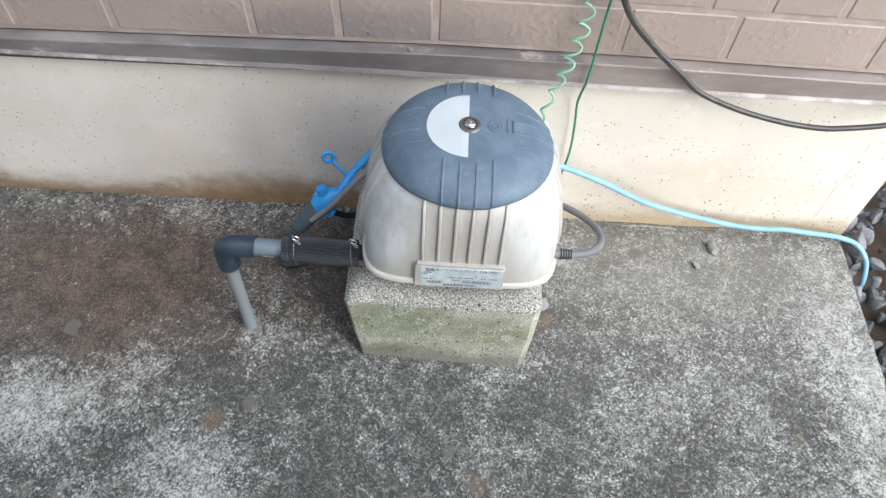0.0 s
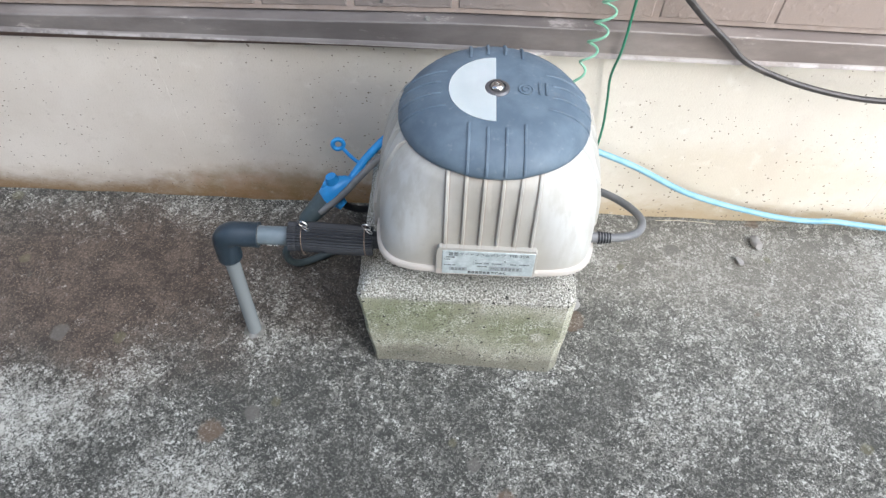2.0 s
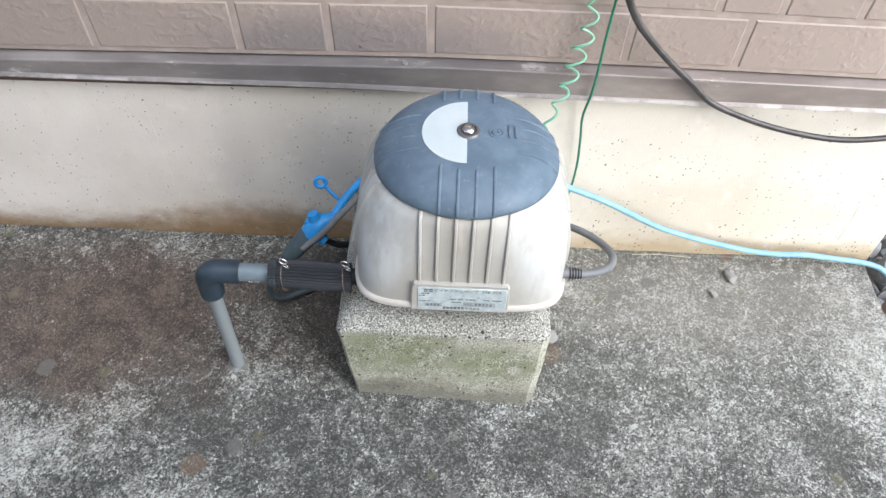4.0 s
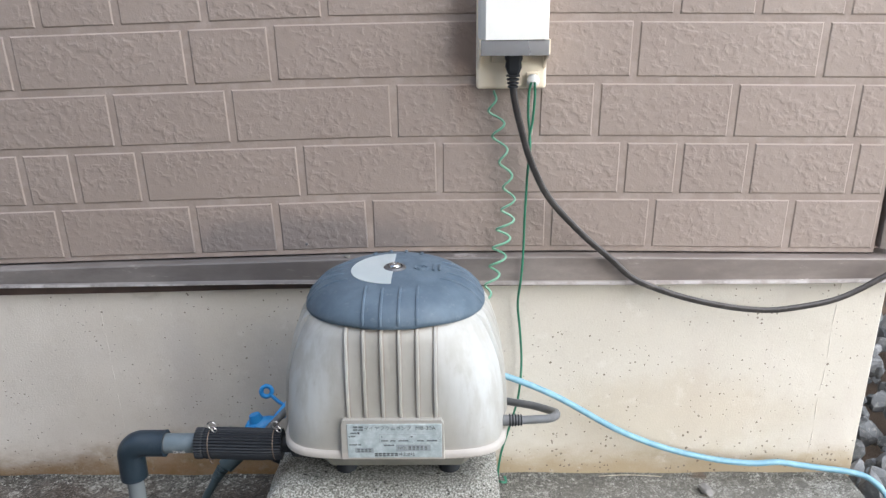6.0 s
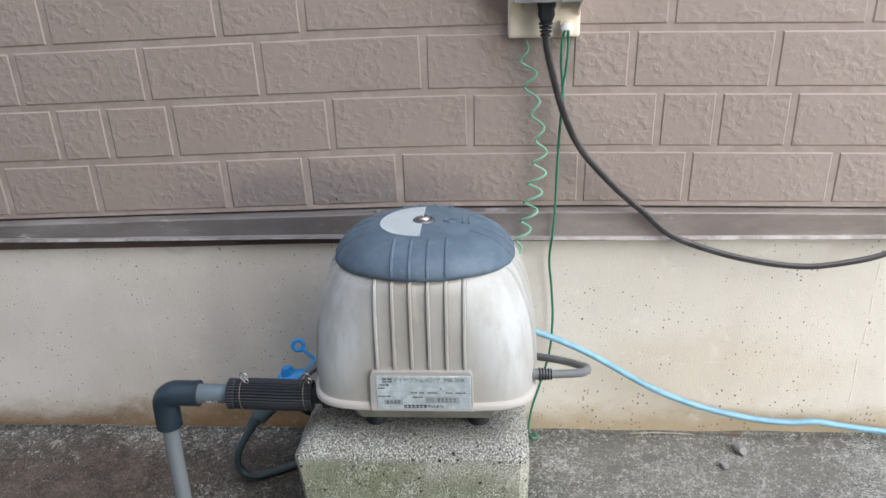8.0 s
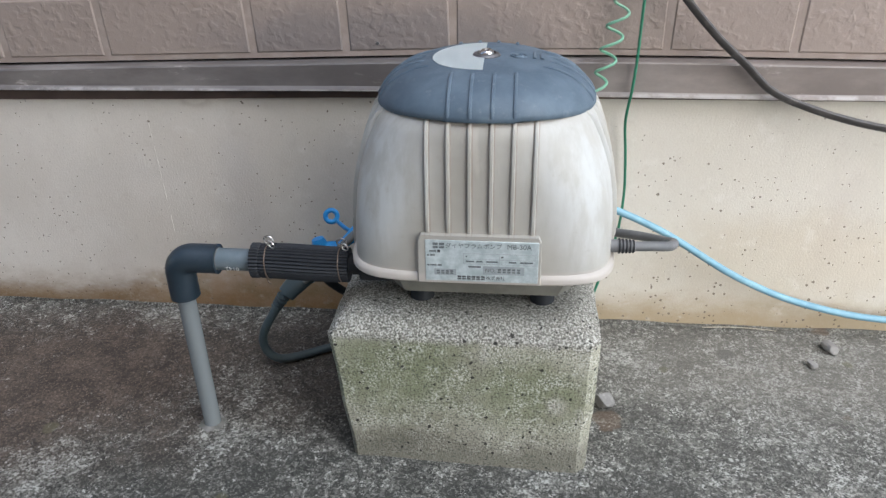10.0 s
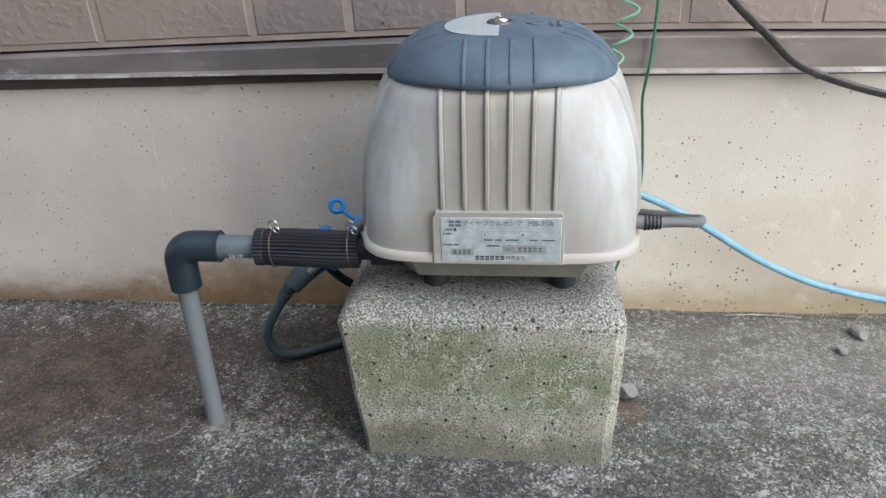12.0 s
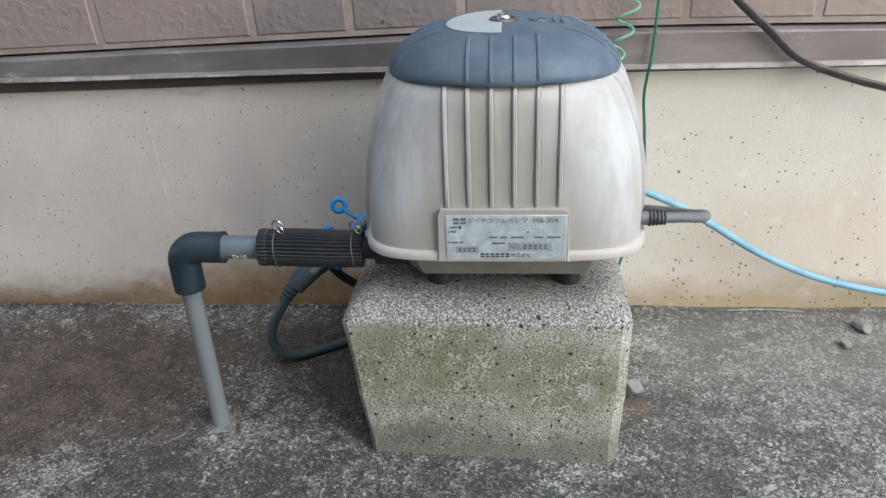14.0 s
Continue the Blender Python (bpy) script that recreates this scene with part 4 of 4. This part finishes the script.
    for x in (0.050, 0.166):
        part("tab", box(x - 0.0055, x + 0.0055, 0.0045, 0.0125, 0.1770, 0.1862, 0.001, 1), TRAY, t)
    for x in (0.060, 0.156):
        for y in (0.033, 0.122):
            part("foot", turned([(0.0085, 0.1460), (0.0098, 0.1470), (0.0094, 0.1560), (0.0080, 0.1600), (0.0080, 0.1660)], (x, y, 0), "z", 24), RUBBER, t, "black rubber foot")
    part("side_housing", box(0.002, 0.018, 0.050, 0.092, 0.172, 0.206, 0.004, 2), HOUSING, t)
    part("spout", turned([(0.0085, -0.012), (0.0085, 0.012), (0.0125, 0.0125), (0.0125, 0.035)], (0.0, 0.031, 0.1745), "x", 24), RUBBER, t, "black air spout")
    # cord: ribbed gland, loop, then behind the pump to the plug
    g = part("cord_gland", turned([(0.0050, -0.014), (0.0050, 0.0), (0.0045, 0.013), (0.0036, 0.014)], (0.2085, 0.025, 0.2015), "x", 20), CORD_GREY, t, "ribbed cord gland")
    for k in range(5):
        part("relief_ring", turned([(0.004, -0.0008), (0.0059 - 0.0002 * k, -0.0006), (0.0059 - 0.0002 * k, 0.0006), (0.004, 0.0008)], (0.2105 + 0.0026 * k, 0.025, 0.2015), "x", 20), RUBBER, g)
    part("cord", tube([(0.220, 0.025, 0.2015), (0.236, 0.028, 0.2005), (0.251, 0.040, 0.1945), (0.2575, 0.058, 0.188), (0.254, 0.080, 0.178), (0.238, 0.103, 0.170), (0.212, 0.122, 0.164), (0.18, 0.142, 0.160), (0.14, 0.168, 0.157), (0.09, 0.178, 0.157), (0.04, 0.175, 0.158), (0.0, 0.162, 0.152), (-0.02, 0.149, 0.139), (-0.044, 0.133, 0.118), (-0.068, 0.124, 0.099)], 0.0039, 12), CORD_GREY, t, "grey power cord")
    return t


pump_thing()


# ---- air pipe and sleeve ----
def pipe_thing():
    px, py, pz = -0.1395, 0.030, 0.1755
    t = thing("air_pipe", (px, py, 0), "grey plastic air pipe with dark elbow rising from the slab", "pipe")
    part("riser", turned([(0.0076, -0.02), (0.0076, 0.146), (0.0062, 0.146), (0.0062, -0.02)], (px, py, 0), "z", 28), PIPE, t, "light grey riser")
    bend = [Vector((px, py, 0.1395)), Vector((px, py, 0.150))]
    for i in range(1, 10):
        a = radians(90 * i / 10)
        bend.append(Vector((px + 0.013 - 0.013 * math.cos(a), py, pz - 0.013 + 0.013 * math.sin(a))))
    bend += [Vector((px + 0.013, py, pz)), Vector((px + 0.0335, py, pz))]
    e = part("elbow", tube(bend, 0.0121, 28, smooth=False), ELBOW, t, "dark grey plastic elbow")
    part("elbow_collar", turned([(0.0100, -0.001), (0.0124, -0.001), (0.0124, 0.001), (0.0100, 0.001)], (px + 0.0335, py, pz), "x", 28), ELBOW, e)
    part("elbow_collar", turned([(0.0072, -0.001), (0.0122, -0.001), (0.0122, 0.001), (0.0072, 0.001)], (px, py, 0.1402), "z", 28), ELBOW, e)
    part("glue_bead", ring_of((px + 0.0346, py, pz), (1, 0, 0), 0.0092, 0.00035), GROUT, e, "whitish glue bead")
    s = part("stub", turned([(0.0090, -0.030), (0.0090, 0.018), (0.0070, 0.018), (0.0070, -0.030)], (px + 0.055, py, pz), "x", 28), PIPE_DARK, t, "blue-grey pipe stub")
    m = Matrix.Translation((px + 0.0485, py - 0.0084, pz - 0.0034)) @ Matrix.Rotation(radians(22), 4, "X") @ Matrix.Rotation(radians(90), 4, "X") @ Matrix.Rotation(radians(180), 4, "Z") @ Matrix.Translation((0, 0, 0.0006))
    letters("print_number", "0142", 0.0056, m, INK_WHITE, s)
    # mortar round the foot
    rings = []
    for r, z in ((0.0125, -0.001), (0.0115, 0.0006), (0.0098, 0.0012), (0.0082, 0.0016), (0.0074, 0.0016)):
        rings.append([(px + r * (1 + 0.3 * noise.noise((3 * math.cos(a), 3 * math.sin(a), 2))) * math.cos(a), py + r * (1 + 0.3 * noise.noise((3 * math.cos(a), 3 * math.sin(a), 2))) * math.sin(a), z) for a in (2 * math.pi * k / 30 for k in range(30))])
    part("mortar_collar", loft(rings), GROUT, t, "pale mortar collar")
    h = thing("rubber_sleeve", (-0.04, py, pz), "ribbed black rubber sleeve joining pump and pipe, with wire clamps", "hose")
    line = [(-0.0765 + 0.00147 * i, py + 0.0006 * math.sin(i / 9), pz - 0.0012 * i / 54) for i in range(55)]

    def wide(u):
        return 0.0137 if u < 0.08 else 0.0128 if u < 0.105 else 0.0134 + 0.0006 * math.sin(3.1 * u)
    part("sleeve", tube(line, wide, 160, smooth=False, ridges=(32, 0.045)), RUBBER, h)
    for x, lift in ((-0.0625, 1), (-0.0035, 1)):
        c = part("clamp", ring_of((x, py, pz - 0.0008), (1, 0, 0.06), 0.0142, 0.0006), WIRE, h, "rusty wire clamp")
        part("clamp_ear", ring_of((x + 0.001, py + 0.001, pz + 0.0178), (0.2, 1, 0.1), 0.0040, 0.0007), STEEL, c, "bright wire ear")
        part("clamp_ear", ring_of((x + 0.004, py - 0.003, pz + 0.0162), (0.5, 1, 0.2), 0.0032, 0.0006), STEEL, c, "bright wire ear")
    part("clamp_tail", tube([(-0.064, py - 0.008, pz - 0.012), (-0.0625, py - 0.009, pz - 0.015), (-0.061, py - 0.008, pz - 0.017)], 0.0005, 6), WIRE, h)


pipe_thing()


# ---- blue extension cord and connector ----
def blue_cord():
    t = thing("extension_cord", (0.3, 0.2, 0.1), "blue extension cord trailing along the wall, with a blue capped socket", "extension cord")
    part("cable", tube([(-0.037, 0.154, 0.121), (-0.018, 0.176, 0.137), (0.008, 0.194, 0.156), (0.06, 0.190, 0.174), (0.13, 0.190, 0.172), (0.19, 0.184, 0.166), (0.22, 0.182, 0.159), (0.275, 0.184, 0.133), (0.340, 0.191, 0.0895), (0.375, 0.198, 0.068), (0.41, 0.204, 0.0505), (0.445, 0.206, 0.039), (0.482, 0.205, 0.0315), (0.520, 0.205, 0.0275), (0.548, 0.205, 0.0290), (0.575, 0.207, 0.0235), (0.605, 0.2095, 0.0170), (0.636, 0.209, 0.0125), (0.660, 0.203, 0.007), (0.678, 0.192, -0.010), (0.685, 0.178, -0.035), (0.687, 0.168, -0.070)], 0.0036, 12), BLUE_CORD, t)
    # added tube: gives the cable's shaded stretch its deeper blue
    part("cord_boot", tube([(-0.036, 0.154, 0.122), (-0.018, 0.176, 0.1375), (0.008, 0.194, 0.1565), (0.03, 0.1935, 0.166)], 0.0045, 12), BLUE, t, "bright blue tube added over the shaded stretch of cable")
    s = part("socket", tube([(-0.034, 0.151, 0.121), (-0.044, 0.148, 0.119), (-0.055, 0.143, 0.112), (-0.066, 0.136, 0.098)], lambda u: 0.0050 + 0.0088 * math.sin(math.pi * min(1, 0.06 + u * 0.80)), 20), BLUE, t, "bright blue moulded socket")
    for a, b in (((-0.053, 0.145, 0.116), (-0.0655, 0.147, 0.1215)), ((-0.053, 0.146, 0.120), (-0.0565, 0.147, 0.1335)), ((-0.056, 0.141, 0.108), (-0.043, 0.134, 0.100)), ((-0.064, 0.137, 0.100), (-0.076, 0.134, 0.090))):
        part("lug", tube([a, Vector(a).lerp(Vector(b), 0.6), b], lambda u: 0.0092 - 0.0034 * u, 14), BLUE, s)
    c = part("cap_strap", tube([(-0.047, 0.190, 0.131), (-0.036, 0.180, 0.128), (-0.024, 0.170, 0.128), (-0.0195, 0.162, 0.131), (-0.0250, 0.156, 0.128), (-0.038, 0.150, 0.122)], 0.0021, 8, flat=1.6), BLUE, t)
    part("cap_ring", ring_of((-0.054, 0.195, 0.134), (0.15, -1, 0.35), 0.0060, 0.0026, 28, 10), BLUE, c)
    p = thing("plug_connector", (-0.085, 0.12, 0.0), "dark grey cord connector looping down to the slab", "connector")
    b = part("connector_body", tube([(-0.062, 0.138, 0.107), (-0.070, 0.132, 0.100), (-0.080, 0.125, 0.091), (-0.086, 0.121, 0.085)], lambda u: 0.0125 - 0.0035 * u, 18, flat=0.8), PLUG_GREY, p)
    d = Vector((-0.010, -0.0055, -0.0145)).normalized()
    for k in range(4):
        q = Vector((-0.0885, 0.1195, 0.0835)) + d * 0.0042 * k
        part("relief_ring", tube([q - d * 0.0012, q + d * 0.0012], 0.0066 - 0.0004 * k, 16, smooth=False), PLUG_GREY, b)
    part("cable", tube([(-0.086, 0.121, 0.087), (-0.097, 0.115, 0.070), (-0.1085, 0.111, 0.050), (-0.1125, 0.111, 0.033), (-0.109, 0.114, 0.018), (-0.100, 0.119, 0.0085), (-0.085, 0.128, 0.0055), (-0.066, 0.139, 0.0055), (-0.045, 0.151, 0.006), (-0.02, 0.168, 0.006), (0.02, 0.199, 0.006), (0.08, 0.2, 0.006)], 0.0044, 12), PLUG_GREY, p)
    part("spare_lead", tube([(-0.055, 0.146, 0.118), (-0.060, 0.150, 0.098), (-0.050, 0.156, 0.078), (-0.032, 0.162, 0.062), (-0.012, 0.172, 0.056), (0.03, 0.197, 0.050)], 0.0042, 10), RUBBER, p)


blue_cord()


# ---- loose stones and gravel ----
def pebble(at, size, turn, material, seed, label):
    bm = rock(size, seed)
    bmesh.ops.transform(bm, matrix=pose(*at, *turn), verts=bm.verts)
    low = min(v.co.z for v in bm.verts)
    for v in bm.verts:
        v.co.z -= low + 0.0005
    return tagged(part("pebble", bm, material, None, smooth=False), label, "stone", "loose stones on the slab")


pebble((0.459, 0.184, 0), (0.0065, 0.0155, 0.006), (0, 0, 14), STONE, 3, "long grey pebble lying on the slab")
pebble((0.433, 0.156, 0), (0.006, 0.007, 0.0045), (0, 0, 30), STONE, 5, "small dark grey pebble lying on the slab")
pebble((0.2195, 0.078, 0), (0.0110, 0.0115, 0.0105), (20, 30, 60), STONE_PALE, 21, "pale rough stone beside the block")


straw = part("straw", tube([(0.338, 0.2155, 0.0022), (0.365, 0.2165, 0.0030), (0.392, 0.2160, 0.0028), (0.415, 0.2150, 0.0014)], 0.00045, 6), plain("dry_straw", (0.42, 0.38, 0.30), 0.7))
tagged(straw, "pale dry straw lying along the wall's foot", "straw")


def gravel_mesh():
    rng = random.Random(11)
    kinds = []
    for k in range(8):
        bm = rock((1, 0.8, 0.6), 40 + k)
        kinds.append(([v.co.copy() for v in bm.verts], [[v.index for v in f.verts] for f in bm.faces]))
        bm.free()
    verts, faces = [], []
    for i in range(1700):
        x, y = rng.uniform(0.66, 1.25), rng.uniform(-0.5, 0.75)
        if x < 0.70:
            y = rng.uniform(-0.1, 0.75)
        s = rng.uniform(0.007, 0.020) * (1.35 if rng.random() < 0.15 else 1)
        if x - s < CORNER + 0.004:
            x = CORNER + 0.004 + s
        m = Matrix.Translation((x, y, -0.085 + rng.uniform(0, 0.05) + 0.07 * min(1, max(0, (y - 0.12) * 2.5)))) @ Euler((rng.uniform(0, 6), rng.uniform(0, 6), rng.uniform(0, 6))).to_matrix().to_4x4() @ Matrix.Scale(s, 4)
        vs, fs = kinds[rng.randrange(8)]
        o = len(verts)
        verts += [m @ v for v in vs]
        faces += [[o + j for j in f] for f in fs]
    me = bpy.data.meshes.new("gravel")
    me.from_pydata(verts, [], faces)
    return me


tagged(part("gravel", gravel_mesh(), GRAVEL, None, smooth=False), "loose blue-grey crushed stone beside the slab", "gravel", "", "stuff")
# plain dark brown backdrop past the house corner
structure("wall_brown", box(0.95, 4.5, 1.1, 1.2, -0.1, 2.0), BROWN, "plain dark brown backdrop beyond the house corner", "wall", False)


# ---- pressed bricks of the siding ----
def brick_mesh(w, h):
    g, d, s = 0.0028, 0.0021, 0.0014
    bm = bmesh.new()
    back = [bm.verts.new(p) for p in ((-w / 2 + g, d, -h / 2 + g), (w / 2 - g, d, -h / 2 + g), (w / 2 - g, d, h / 2 - g), (-w / 2 + g, d, h / 2 - g))]
    mid = [bm.verts.new(p) for p in ((-w / 2 + g + s * 0.6, 0.0010, -h / 2 + g + s * 0.6), (w / 2 - g - s * 0.6, 0.0010, -h / 2 + g + s * 0.6), (w / 2 - g - s * 0.6, 0.0010, h / 2 - g - s * 0.6), (-w / 2 + g + s * 0.6, 0.0010, h / 2 - g - s * 0.6))]
    front = [bm.verts.new(p) for p in ((-w / 2 + g + s * 1.5, 0, -h / 2 + g + s * 1.5), (w / 2 - g - s * 1.5, 0, -h / 2 + g + s * 1.5), (w / 2 - g - s * 1.5, 0, h / 2 - g - s * 1.5), (-w / 2 + g + s * 1.5, 0, h / 2 - g - s * 1.5))]
    for a, b in ((back, mid), (mid, front)):
        for i in range(4):
            j = (i + 1) % 4
            bm.faces.new((a[i], a[j], b[j], b[i]))
    bm.faces.new(front)
    bmesh.ops.recalc_face_normals(bm, faces=bm.faces[:])
    if bm.faces[-1].normal.y > 0:
        bmesh.ops.reverse_faces(bm, faces=bm.faces[:])
    me = bpy.data.meshes.new("brick")
    bm.to_mesh(me)
    bm.free()
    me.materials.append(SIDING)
    me.shade_smooth()
    me.set_sharp_from_angle(angle=radians(15))
    return me


JOINTS = {
    0: [-0.376, -0.271, -0.123, -0.032, 0.070, 0.265, 0.377, 0.528],
    1: [-0.412, -0.302, -0.246, -0.174, -0.001, 0.147, 0.342, 0.402, 0.477, 0.587],
    2: [-0.334, -0.195, -0.071, 0.100, 0.249, 0.311, 0.453, 0.579],
    3: [-0.291, -0.109, -0.022, 0.192, 0.347, 0.537],
    4: [-0.257, -0.177, -0.088, 0.033, 0.200, 0.386, 0.467, 0.556],
}
rng = random.Random(5)
rest_v, rest_f = [], []
for row in range(44):
    xs = list(JOINTS.get(row, []))
    if not xs:
        xs = [0.5 + rng.uniform(-0.05, 0.05)]
    while xs[0] > -3:
        xs.insert(0, xs[0] - rng.choice((0.075, 0.11, 0.14, 0.17)))
    xs[0] = -3
    xs.append(CORNER - 0.022)
    for x0, x1 in zip(xs, xs[1:]):
        while x1 - x0 > 0.26:
            x1 = x0 + 0.16
        me = brick_mesh(x1 - x0, PITCH)
        mid_x = (x0 + x1) / 2
        at = Vector((mid_x, FACE, Z0 + PITCH * (row + 0.5) + sag(mid_x)))
        if row < 7 and x1 > -0.95:
            ob = new("brick", me)
            ob.parent = siding
            ob.location = at
            ob.rotation_euler.y = -math.atan((sag(x1) - sag(x0)) / (x1 - x0))
        else:
            o = len(rest_v)
            rest_v += [v.co + at for v in me.vertices]
            rest_f += [[o + i for i in p.vertices] for p in me.polygons]
me = bpy.data.meshes.new("brick_field")
me.from_pydata(rest_v, [], rest_f)
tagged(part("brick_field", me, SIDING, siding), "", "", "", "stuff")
